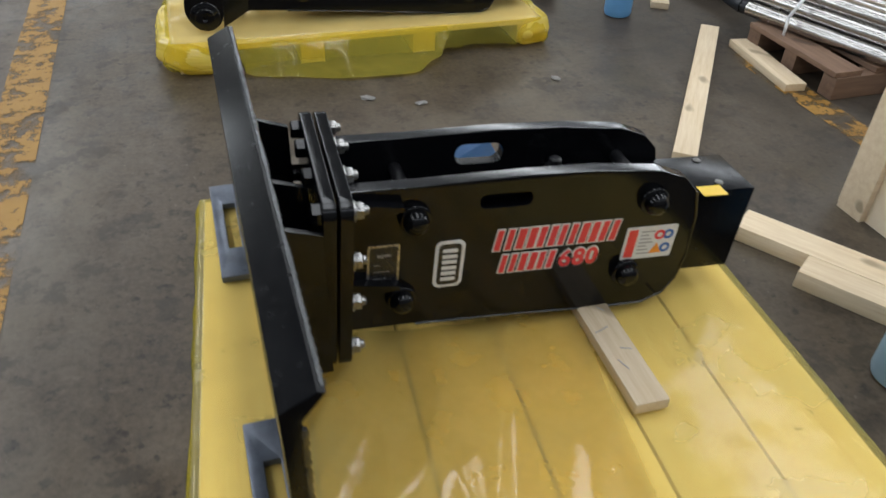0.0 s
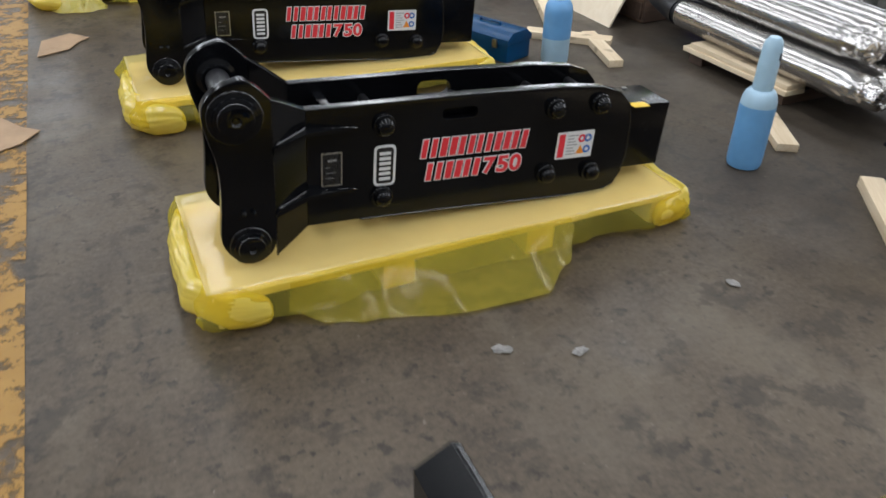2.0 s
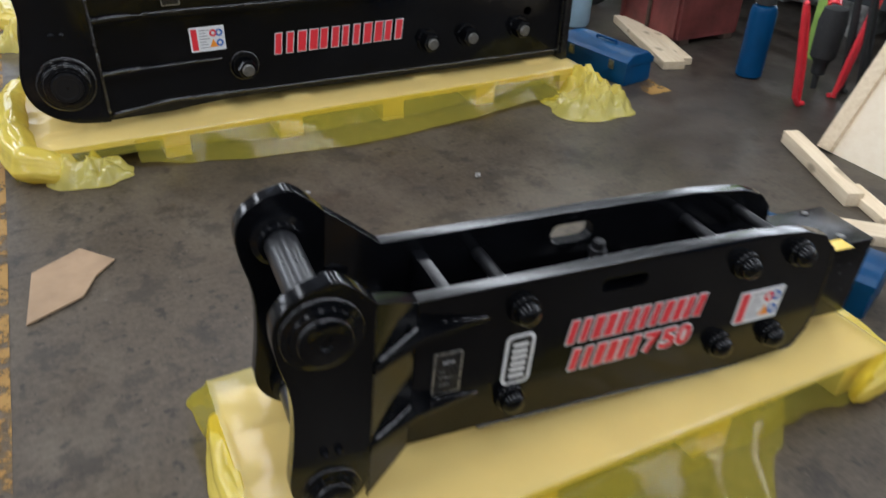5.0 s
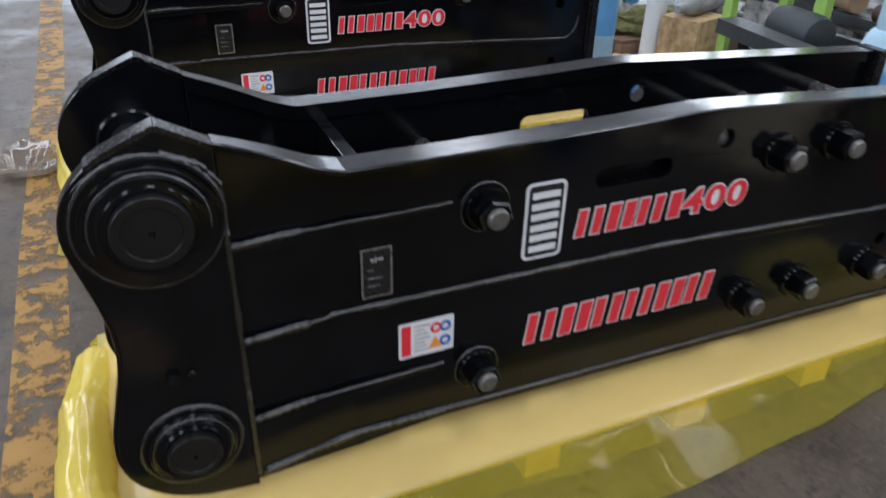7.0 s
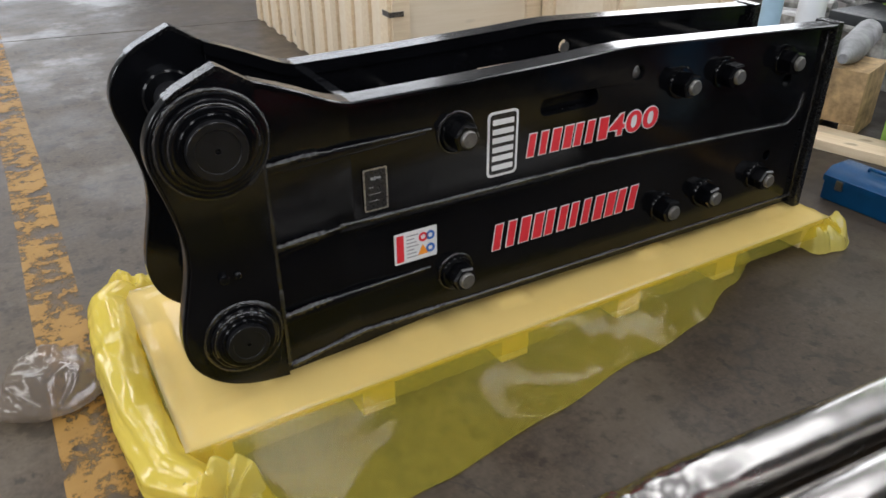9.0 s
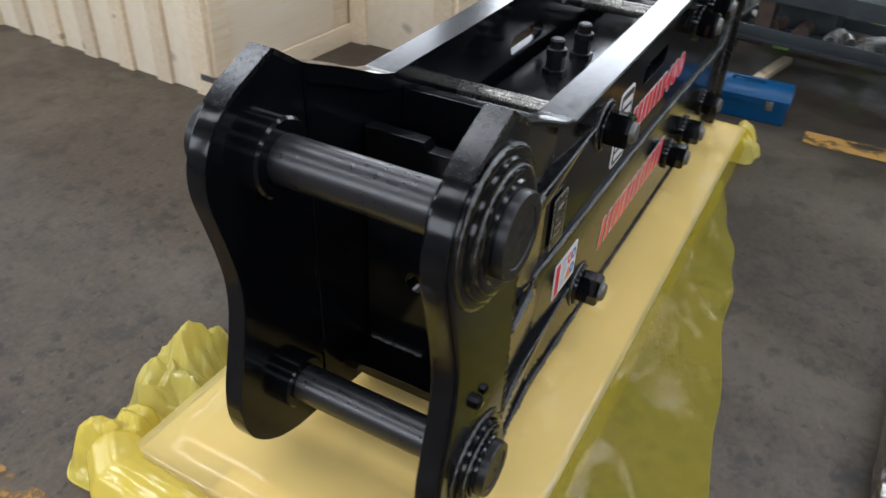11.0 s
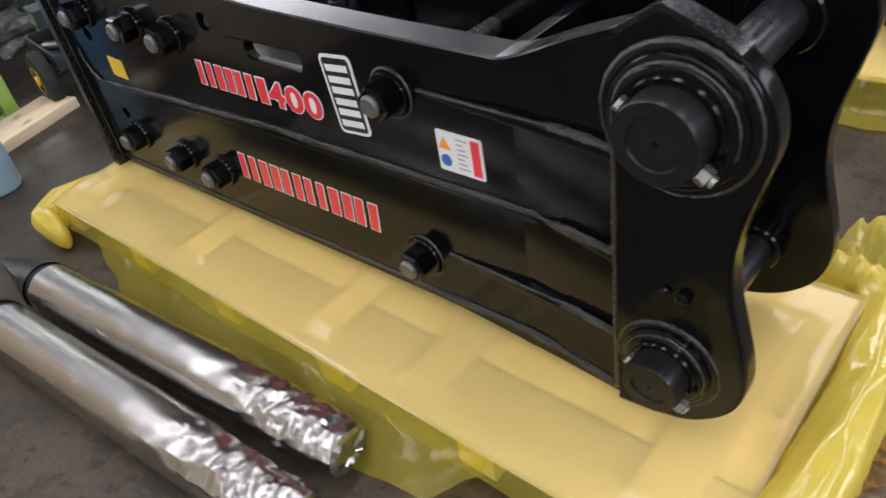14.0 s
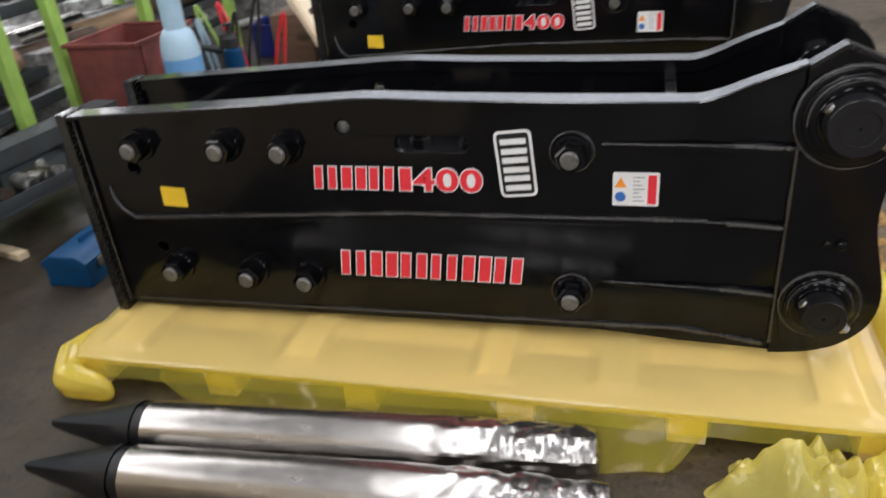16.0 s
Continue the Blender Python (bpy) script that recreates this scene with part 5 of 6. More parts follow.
# ---------------------------------------------------------------- foil-wrapped chisels
def chisel(a, b, r, tip, label, seed=0, crush=0.2, group="foil-wrapped chisels", blunt=False):
    """A chisel lying from its crumpled foil end a to where the foil stops at b, with a bare dark point beyond."""
    a, b = Vector(a), Vector(b)
    L = (b - a).length
    q = (b - a).to_track_quat("X", "Z").to_matrix().to_4x4()
    th = thing("chisel", Matrix.Translation(a) @ q, label, "chisel", group)
    bm = bmesh.new()
    seg, rings = 48, []
    n = max(24, int(L / 0.007))
    for k in range(n + 1):
        x = L * k / n
        end = max(0.0, 1 - x / crush)
        ring = []
        for j in range(seg):
            an = 2 * math.pi * j / seg
            cy, cz = math.cos(an), math.sin(an)
            w = 1 + 0.004 * noise.noise((x * 9, cy * 1.5 + seed, cz * 1.5)) + 0.01 * max(0, noise.noise((x * 1.5 + seed, cy * 4, cz * 4)))
            v = Vector((x * (0.5 + 0.5 * end) + seed, cy * 0.07, cz * 0.07))
            w += min(1, 1.6 * end) * (0.5 * (crease(v, 13) - 0.25) + 0.24 * (crease(v, 29) - 0.25) - 0.16 * end * end)
            w += 0.12 * max(0, crease(Vector((x * 0.25 + seed, v.y, v.z)), 12) - 0.24)
            sq = 1 + 0.1 * end * (1 / max(abs(cy), abs(cz)) - 1.2)
            ring.append(bm.verts.new((x, cy * r * w * sq, max(-r + 0.003, cz * r * w * sq * (1 - 0.2 * end)))))
        rings.append(ring)
    for s, t in zip(rings, rings[1:]):
        for j in range(seg):
            bm.faces.new((s[j], s[(j + 1) % seg], t[(j + 1) % seg], t[j]))
    for off, q in ((-0.006, 0.8), (-0.008, 0.5), (-0.005, 0.2)):
        ring = [bm.verts.new((off + 0.006 * noise.noise((j * 0.35, seed, q * 5)), v.co.y * q, v.co.z * q - 0.1 * r * (1 - q))) for j, v in enumerate(rings[-1 - n])]
        last = rings[0]
        for j in range(seg):
            bm.faces.new((ring[j], ring[(j + 1) % seg], last[(j + 1) % seg], last[j]))
        rings.insert(0, ring)
    bm.faces.new(rings[0][::-1])
    part("foil_wrap", bm, FOIL, th, "crinkled silver foil wrapping", 13)
    bm = bmesh.new()
    lathe(bm, [(r * 0.93, -0.01), (r * 0.93, 0.03)], 24, pose(L, 0, 0, 0, 90, 0))
    prev = None
    for k in range(7):
        f = k / 6
        hy, hz = r * 0.93 * (1 - f) + 0.006, r * 0.93 * (1 - 0.9 * f) + 0.004
        ring = []
        for j in range(24):
            an = 2 * math.pi * j / 24
            sq = max(abs(math.cos(an)), abs(math.sin(an)))
            kk = (1 - f) + f / sq * 0.9
            ring.append(bm.verts.new((L + 0.03 + tip * f, math.cos(an) * hy * kk, math.sin(an) * hz * kk)))
        if prev:
            for j in range(24):
                bm.faces.new((prev[j], prev[(j + 1) % 24], ring[(j + 1) % 24], ring[j]))
        prev = ring
    bm.faces.new(prev)
    part("chisel_point", bm, CHISEL, th, "bare black steel point", 30)
    return th


# ---------------------------------------------------------------- small things
def gas_bottle(x, y, r, h, scheme, label, turn=0, band=0.2):
    """A small gas bottle: body, painted shoulder, guard cap with a hole."""
    th = thing("gas_bottle", pose(x, y, 0, 0, 0, turn), label, "gas bottle", "gas bottles")
    lo, mid, hi = scheme
    z1, z2, z3 = band * h, 0.5 * h, 0.62 * h
    bm = bmesh.new()
    lathe(bm, [(r * 0.8, 0.0), (r * 0.93, 0.004), (r, 0.018), (r, z1)], 40)
    part("base_band", bm, lo, th)
    bm = bmesh.new()
    lathe(bm, [(r * 1.004, z1 - 0.001)] + [(r * (1.004 + 0.006 * (k % 2)), z1 + (z2 - z1) * k / 14) for k in range(1, 15)], 40, None, False)
    part("body", bm, mid, th)
    bm = bmesh.new()
    lathe(bm, [(r * 1.0, z2)] + [(r * (0.52 + 0.48 * math.cos(a)), z2 + (z3 - z2) * math.sin(a)) for a in (0.2, 0.45, 0.7, 0.95, 1.2, 1.5)], 40)
    part("shoulder", bm, mid if lo is hi and band > 0.25 else hi, th)
    bm = bmesh.new()
    lathe(bm, [(r * 0.56, z3 - 0.008), (r * 0.57, z3 + 0.01), (r * 0.54, h - 0.04), (r * 0.47, h - 0.014), (r * 0.3, h), (0.004, h + 0.002)], 30)
    cap = part("guard_cap", bm, hi, th)
    bm = bmesh.new()
    slab(bm, [rrect(-0.006, 0.006, -0.014, 0.014, 0.005)], -r * 0.57, -r * 0.5)
    part("cap_hole", bm, RUBBER, cap).matrix_basis = pose(0, 0, h - 0.06)
    return th


def tool_box(m, L, w, h, label):
    """A blue pressed-steel tool box with a ridged lid, latch and handle."""
    th = thing("tool_box", m, label, "tool box", "blue tool boxes")
    bm = bmesh.new()
    box(bm, -L / 2, L / 2, -w / 2, w / 2, 0.0, h * 0.62, 0.008)
    part("body", bm, TOOLBLUE, th)
    bm = bmesh.new()
    prof = [(-w / 2 - 0.006, h * 0.6), (w / 2 + 0.006, h * 0.6), (w / 2 + 0.006, h * 0.78), (w * 0.3, h), (-w * 0.3, h), (-w / 2 - 0.006, h * 0.78)]
    slab(bm, [prof], -L / 2 - 0.005, L / 2 + 0.005, 0.007)
    bmesh.ops.transform(bm, matrix=pose(0, 0, 0, 0, 0, 90), verts=bm.verts)
    lid = part("lid", bm, TOOLBLUE, th)
    bm = bmesh.new()
    for a, b in (((-0.06, 0, h), (-0.06, 0, h + 0.012)), ((0.06, 0, h), (0.06, 0, h + 0.012)), ((-0.06, 0, h + 0.012), (0.06, 0, h + 0.012))):
        rod(bm, a, b, 0.006, 8)
    part("handle", bm, TOOLBLUE, lid)
    for sx in (-0.3, 0.3):
        bm = bmesh.new()
        box(bm, sx * L - 0.014, sx * L + 0.014, -w / 2 - 0.013, -w / 2 - 0.004, h * 0.45, h * 0.74, 0.002)
        part("latch", bm, STEEL, th)
    return th


def plank(a, b, w, t, label, z=0.0, mat=None, name="timber_offcut"):
    """A loose board from a to b on the floor."""
    a, b = Vector((*a, z)), Vector((*b, z))
    d = b - a
    th = board(name, mat or PALEPINE, None, d.length, w, t, pose(a.x, a.y, z, 0, 0, math.degrees(math.atan2(d.y, d.x))))
    return tagged(th, label, "board", "loose boards")


def crate(m, L, W, H, label, battens=0.09, gap=0.75):
    """A plywood shipping crate: sheets behind a frame of battens, metal corner clips."""
    th = thing("wooden_crate", m, label, "crate", "wooden crates")
    t = 0.012
    for name, b in (("side_sheet", (0, L, 0, t)), ("side_sheet", (0, L, W - t, W)), ("end_sheet", (0, t, t, W - t)), ("end_sheet", (L - t, L, t, W - t))):
        bm = bmesh.new()
        box(bm, b[0], b[1], b[2], b[3], 0.0, H, 0.001)
        part(name, bm, PLY, th)
    bm = bmesh.new()
    box(bm, -0.01, L + 0.01, -0.01, W + 0.01, H, H + 0.015, 0.002)
    part("lid_sheet", bm, PLY, th)
    n_l, n_w = max(1, round(L / 0.75)), max(1, round(W / gap))
    for k in range(n_l + 1):
        x = (L - battens) * k / n_l
        for y, s in ((0, -1), (W, 1)):
            bm = bmesh.new()
            box(bm, x, x + battens, y, y + 0.02 * s, 0.0, H, 0.002)
            part("batten", bm, PINE, th)
    for k in range(n_w + 1):
        y = (W - battens) * k / n_w
        for x, s in ((0, -1), (L, 1)):
            bm = bmesh.new()
            box(bm, x, x + 0.02 * s, y, y + battens, 0.0, H, 0.002)
            part("batten", bm, PINE, th)
    for z in (0.0, H - battens):
        for y, s in ((0, -1), (W, 1)):
            bm = bmesh.new()
            box(bm, 0.02, L - 0.02, y + 0.021 * s, y + 0.034 * s, z, z + battens, 0.002)
            part("rail", bm, PINE, th)
    for z in (0.07, 0.5 * H, H - 0.1):
        bm = bmesh.new()
        box(bm, -0.024, -0.0205, -0.024, 0.05, z, z + 0.025)
        box(bm, -0.024, 0.05, -0.0375, -0.0345, z, z + 0.025)
        part("corner_clip", bm, STEEL, th)
    return th


# ================================================================ the place
hall()

# the row of breakers
BLACK = "glossy black steel hydraulic breaker"
breaker_skid(pose(0.469, -6.583, 0.378, 0, 3.0, -2.7), BLACK + " with a wide loader plate")
breaker_medium(pose(0.484, -4.819, 0.374, 0, 3.5, -1.9), "medium " + BLACK + " lying on yellow plastic film")
breaker_medium(pose(0.458, -3.54, 0.39, 0, 3.7, -3.0), "medium " + BLACK + " lying on yellow plastic film")
breaker_large(pose(-0.02, -1.4985, 0, 0, 0, -0.3), "long " + BLACK + " with two pins on yellow film")
breaker_large(pose(0, 0.2585, 0, 0, 0, 0), "long " + BLACK + " with two pins on yellow film", 0.014)

# pallets
TABS = ((0.12, 0.11), (0.635, 0.1), (0.955, 0.09), (1.5, 0.1), (2.05, 0.12))
for x, y, turn in ((-0.165, -0.045, 0), (-0.185, -1.8, -0.3)):
    pallet(pose(x, y, 0, 0, 0, turn), 2.19, 0.735 if turn == 0 else 0.77, 0.1, "pine pallet of wide boards under yellow film", 4, 6, TABS, (0.12, 0.66))
for x, y, z, turn in ((0.152, -4.945, 0.1, 0), (0.127, -3.68, 0.115, 0)):
    pallet(pose(x, y, 0, 0, 0, turn), 1.41, 0.5, z, "small pine pallet wrapped in yellow film", 4, 4)
pallet(pose(0.185, -5.94, 0, 0, 0, -94.5), 1.36, 1.19, 0.1, "square pine pallet wrapped in yellow film", 6, 5)

# film over the pallets
FILM_LABEL = "translucent yellow plastic film draped over a pine pallet"


def tilt(z0, z1, xa, xb):
    return lambda x, y: z0 + (z1 - z0) * min(1, max(0, (x - xa) / (xb - xa)))


def over_slats(x0, y0):
    """Film level over the deck, a little higher on the cross slats."""
    def level(x, y):
        for a, w in TABS:
            if abs(x - x0 - a) < w / 2 + 0.014 and 0.1 < y - y0 < 0.68:
                return 0.111
        return 0.102
    return level


def side_hang(near, far):
    """How much of the hang is kept on the near and the far side, as functions of x."""
    return lambda cx, cy, dx, dy: near(cx) if dy < 0 else (far(cx) if dy > 0 else 1.0)


film_e = drape("plastic_film", (-0.175, 2.035, -0.055, 0.7), 0.102, (0.1, 0.1, 0.05, 0.05), FILM_LABEL, 3, 0.018, (0.02, 0.03, 0.0, 0.0), 0.42, None, over_slats(-0.165, -0.045), None, 1.0, 0.3)
film_d = drape("plastic_film", (-0.195, 2.01, -1.815, -1.015), 0.102, (0.1, 0.12, 0.08, 0.2), FILM_LABEL, 11, 0.018, (0.02, 0.03, 0.0, 0.0), 0.34, None, over_slats(-0.185, -1.8),
               side_hang(lambda x: 0.6 + 0.4 * math.exp(-((x - 1.0) / 0.55) ** 4), lambda x: 1.0), 1.0, 0.6)
film_b = drape("plastic_film", (0.14, 1.555, -4.955, -4.43), 0.1, (0.1, 0.1, 0.1, 0.12), FILM_LABEL, 21, 0.014, (0.01, 0.012, 0.004, 0.01), 0.1, None, tilt(0.12, 0.103, 0.3, 1.3))
film_c = drape("plastic_film", (0.115, 1.55, -3.69, -3.16), 0.115, (0.1, 0.1, 0.1, 0.12), FILM_LABEL, 37, 0.014, (0.01, 0.012, 0.004, 0.01), 0.1, None, tilt(0.134, 0.119, 0.3, 1.3))
film_a = drape("plastic_film", (0.175, 1.385, -7.34, -5.935), 0.1, (0.12, 0.1, 0.1, 0.13), FILM_LABEL, 45, 0.02, (0.004, 0.0, 0.01, 0.01), 0.1, CLING, None, None, 0.5, 0.4)
film_a.matrix_basis = pose(0.185, -5.94, 0, 0, 0, -4.5) @ pose(-0.185, 5.94, 0)

# gathered film along the pallet ends
SIDE = ("bunched_film", "", 0.18, 0.22)
ENDS = ("bunched_film", "", 0.42, 0.25)
film_fold([(-0.15, 0.78, 0.05, 0.11), (-0.22, 0.67, 0.06, 0.14), (-0.238, 0.4, 0.062, 0.14), (-0.238, 0.15, 0.062, 0.135), (-0.22, -0.06, 0.06, 0.13), (-0.15, -0.16, 0.05, 0.11)], 1.3, film_e, None, *SIDE)
film_heap(-0.18, -0.29, 0.17, 0.14, 0.14, 1.7, film_e, None, 20)
film_heap(-0.12, -0.18, 0.15, 0.09, 0.16, 5.3, film_e, None, -30)
film_heap(0.07, 0.795, 0.21, 0.11, 0.13, 2.2, film_e, None, 5)
film_heap(-0.14, 0.78, 0.13, 0.1, 0.12, 8.2, film_e, THICK, 20)
film_skirt([(0.25, 0.02, 0.06), (0.36, 0.1, 0.01), (0.58, 0.13, 0.005), (1.0, 0.14, 0.005), (1.42, 0.11, 0.005), (1.6, 0.05, 0.03), (1.72, 0.015, 0.06)], 0.7, 0.1, 4.4, film_e, None, 1, 0.02)
film_skirt([(-0.12, 0.27, 0.005), (0.0, 0.295, 0.005), (0.3, 0.275, 0.005), (0.65, 0.225, 0.005), (1.06, 0.165, 0.005), (1.3, 0.13, 0.01), (1.48, 0.06, 0.03), (1.62, 0.02, 0.06)], -0.055, 0.1, 2.6, film_e, None, -1, 0.02)
film_fold([(2.03, 0.5, 0.03, 0.1), (2.055, 0.66, 0.045, 0.12), (2.0, 0.745, 0.045, 0.115), (1.86, 0.755, 0.02, 0.08)], 3.1, film_e, None, *SIDE)
film_fold([(2.045, -0.03, 0.025, 0.1), (2.04, 0.15, 0.03, 0.1)], 3.9, film_e, None, *SIDE)
film_heap(2.03, -0.04, 0.14, 0.1, 0.11, 4.9, film_e, None, 10)
film_fold([(-0.2, -1.05, 0.05, 0.11), (-0.235, -1.3, 0.06, 0.15), (-0.235, -1.6, 0.065, 0.15), (-0.2, -1.8, 0.06, 0.13), (-0.08, -1.86, 0.045, 0.1)], 4.6, film_d, None, *SIDE)
film_heap(-0.02, -1.85, 0.17, 0.09, 0.11, 3.4, film_d, None, -8)
film_heap(1.93, -2.0, 0.24, 0.16, 0.12, 6.5, film_d, None, -30)
film_heap(2.02, -1.84, 0.14, 0.12, 0.12, 9.5, film_d, THICK)
film_skirt([(0.14, 0.02, 0.02), (0.34, 0.06, 0.005), (0.55, 0.11, 0.005), (0.92, 0.15, 0.005), (1.4, 0.12, 0.01), (1.7, 0.08, 0.02), (1.85, 0.12, 0.02)], -1.815, 0.1, 7.1, film_d, None, -1, 0.014)
film_fold([(0.16, -4.42, 0.03, 0.1), (0.128, -4.6, 0.04, 0.125), (0.132, -4.86, 0.047, 0.125), (0.19, -4.935, 0.045, 0.115), (0.29, -4.96, 0.022, 0.085)], 6.1, film_b, None, *ENDS)
film_fold([(1.565, -4.5, 0.02, 0.1), (1.58, -4.75, 0.03, 0.11), (1.57, -4.94, 0.035, 0.11), (1.46, -4.965, 0.02, 0.08)], 6.6, film_b, None, *ENDS)
film_fold([(0.125, -3.2, 0.03, 0.11), (0.103, -3.4, 0.04, 0.135), (0.107, -3.61, 0.047, 0.135), (0.17, -3.685, 0.045, 0.125), (0.27, -3.705, 0.022, 0.09)], 7.3, film_c, None, *ENDS)
film_fold([(1.56, -3.25, 0.02, 0.11), (1.575, -3.5, 0.03, 0.12), (1.56, -3.69, 0.035, 0.12), (1.44, -3.71, 0.02, 0.08)], 8.4, film_c, None, *ENDS)
film_skirt([(0.34, 0.02, 0.03), (0.42, 0.07, 0.006), (0.5, 0.1, 0.005), (0.78, 0.17, 0.005), (0.98, 0.18, 0.005), (1.1, 0.1, 0.02), (1.16, 0.02, 0.06)], -4.955, 0.105, 12.1, film_b)
film_skirt([(0.3, 0.02, 0.03), (0.42, 0.05, 0.006), (0.62, 0.08, 0.005), (0.92, 0.19, 0.005), (1.06, 0.16, 0.005), (1.17, 0.06, 0.03), (1.21, 0.02, 0.06)], -3.69, 0.118, 14.2, film_c)
loose = bmesh.new()
prev = None
for j in range(64):
    u = j / 63
    cur = []
    for i in range(70):
        v = i / 69
        x, y = 0.33 + 0.58 * u + 0.05 * v + 0.03 * noise.noise((v * 3, u, 2)), -7.3 + 0.78 * v
        q = Vector((x * 1.3 - 0.45 * y, y * 0.35, 4.0))
        fold = max(0.0, 1 - 3 * abs(noise.noise(q * 2.4))) ** 2 * 0.024 + max(0.0, 1 - 3 * abs(noise.noise(q * 4.5 + Vector((3, 1, 0))))) ** 2 * 0.008
        cur.append(loose.verts.new((x, y, 0.108 + 0.004 * v + fold)))
    if prev:
        for i in range(69):
            loose.faces.new((prev[i], prev[i + 1], cur[i + 1], cur[i]))
    prev = cur
part("loose_film", loose, BROWNISH, film_a, "loose wrinkled yellow film of a browner tone", 60)
tagged(film_fold([(-0.41, 0.33, 0.06, 0.06), (-0.41, 0.4, 0.125, 0.11), (-0.405, 0.53, 0.12, 0.1), (-0.4, 0.59, 0.07, 0.05)], 7.7, None, CLEAR, "plastic_bag", "", 1.6), "clear crumpled plastic bag on the floor", "plastic bag")

# foil-wrapped chisels
FOILED = "long chisel wrapped in silver foil with a bare black point"
chisel((0.47, 0.985, 0.072), (1.57, 1.063, 0.072), 0.07, 0.26, FOILED, 1, 0.5)
chisel((0.51, 0.82, 0.072), (1.615, 0.908, 0.072), 0.07, 0.26, FOILED, 2, 0.5)
chisel((0.44, -0.65, 0.072), (1.66, -0.752, 0.072), 0.068, 0.26, FOILED, 3, 0.42)
chisel((0.355, -0.815, 0.072), (1.56, -0.912, 0.072), 0.068, 0.26, FOILED, 4, 0.42)
chisel((0.78, -4.34, 0.042), (1.2, -4.32, 0.042), 0.04, 0.12, "short chisel wrapped in silver foil with a bare black point", 5)

# gas bottles
gas_bottle(2.035, -4.735, 0.06, 0.46, (BOT_BLUE, BOT_BLUE, BOT_PALE), "blue gas bottle with a pale blue shoulder and cap", 20, 0.08)
gas_bottle(1.972, -3.555, 0.064, 0.475, (BOT_PALE, BOT_BLUE, BOT_PALE), "blue gas bottle with pale base and guard cap", 20, 0.26)
gas_bottle(2.545, -0.985, 0.09, 1.08, (BOT_PALE, BOT_BLUE, BOT_PALE), "tall blue gas bottle with a pale shoulder and cap", 60, 0.24)
gas_bottle(2.51, 0.7, 0.075, 0.85, (BOT_PALE, BOT_BLUE, BOT_PALE), "tall blue gas bottle with a pale lower body", 60, 0.3)
gas_bottle(1.585, -6.87, 0.062, 0.46, (BOT_PALE, BOT_BLUE, BOT_PALE), "blue gas bottle with a pale blue base", 20, 0.26)

# tool boxes
tool_box(pose(0.735, -6.145, 0.104, 0, 0, 33), 0.31, 0.15, 0.165, "glossy blue steel tool box on a film-covered pallet")
tool_box(pose(1.71, -4.36, 0, 0, 0, -15), 0.34, 0.17, 0.15, "blue steel tool box on the floor beside a pallet")
tool_box(pose(1.76, -3.3, 0, 0, 0, -68), 0.36, 0.17, 0.14, "blue steel tool box on the floor beside a pallet")
tool_box(pose(2.26, -1.65, 0, 0, 0, -80), 0.42, 0.17, 0.14, "blue steel tool box on the floor beside a pallet")
tool_box(pose(2.45, 0.02, 0, 0, 0, -88), 0.35, 0.18, 0.13, "blue steel tool box on the floor beside a pallet")

# loose timber
RAW = "raw pine board lying on the concrete floor"
plank((1.61, -5.955), (2.312, -5.035), 0.075, 0.04, RAW)
plank((2.31, -5.6), (2.365, -5.17), 0.085, 0.03, RAW)
plank((1.57, -6.3), (1.87, -6.75), 0.1, 0.045, RAW)
plank((1.595, -6.52), (1.78, -6.8), 0.085, 0.05, RAW)
batten = plank((0.935, -6.88), (0.965, -6.05), 0.07, 0.026, "raw pine batten with pencil marks lying on yellow film", 0.112)
for k, (u, w, d) in enumerate(((0.1, 0.03, 20), (0.14, 0.022, 70), (0.2, 0.034, 110), (0.26, 0.018, 40), (0.31, 0.026, 95))):
    bm = bmesh.new()
    box(bm, -w / 2, w / 2, -0.0012, 0.0012, 0.0, 0.0006)
    part("pencil_mark", bm, GREYDEC, batten).matrix_basis = pose(u, 0.012 * (-1) ** k, 0.0272, 0, 0, d)
plank((2.45, -2.6), (2.25, -3.06), 0.06, 0.05, RAW)
plank((2.05, -3.15), (2.37, -3.45), 0.09, 0.035, RAW)
plank((2.33, -3.3), (2.2, -3.73), 0.07, 0.035, RAW)
plank((2.33, -2.98), (2.25, -3.2), 0.06, 0.03, RAW)
plank((2.26, -4.72), (2.42, -4.44), 0.08, 0.03, RAW)
plank((2.83, -1.06), (2.58, -1.78), 0.11, 0.04, RAW)
plank((2.885, -1.1), (2.665, -1.75), 0.085, 0.035, RAW, 0.0)
plank((2.72, 0.98), (2.93, 0.2), 0.11, 0.045, RAW)
plank((2.84, 0.98), (3.03, 0.24), 0.09, 0.04, RAW)
plank((3.15, -0.06), (2.8, 0.02), 0.045, 0.03, RAW)

# crates
crate(pose(1.34, 1.9, 0, 0, 0, -3), 1.6, 2.5, 1.0, "large pale plywood shipping crate with battens", 0.09, 0.26)
crate(pose(2.2, 1.275, 0), 0.75, 0.55, 0.85, "pale plywood shipping crate with steel corner clips")
crate(pose(1.95, -7.15, 0), 0.9, 0.88, 0.7, "pale plywood shipping crate with battens")

crate(pose(2.49, -5.0, 0.275, 0, 0, -32), 0.55, 0.2, 0.5, "pale plywood crate resting on foil-wrapped chisels")

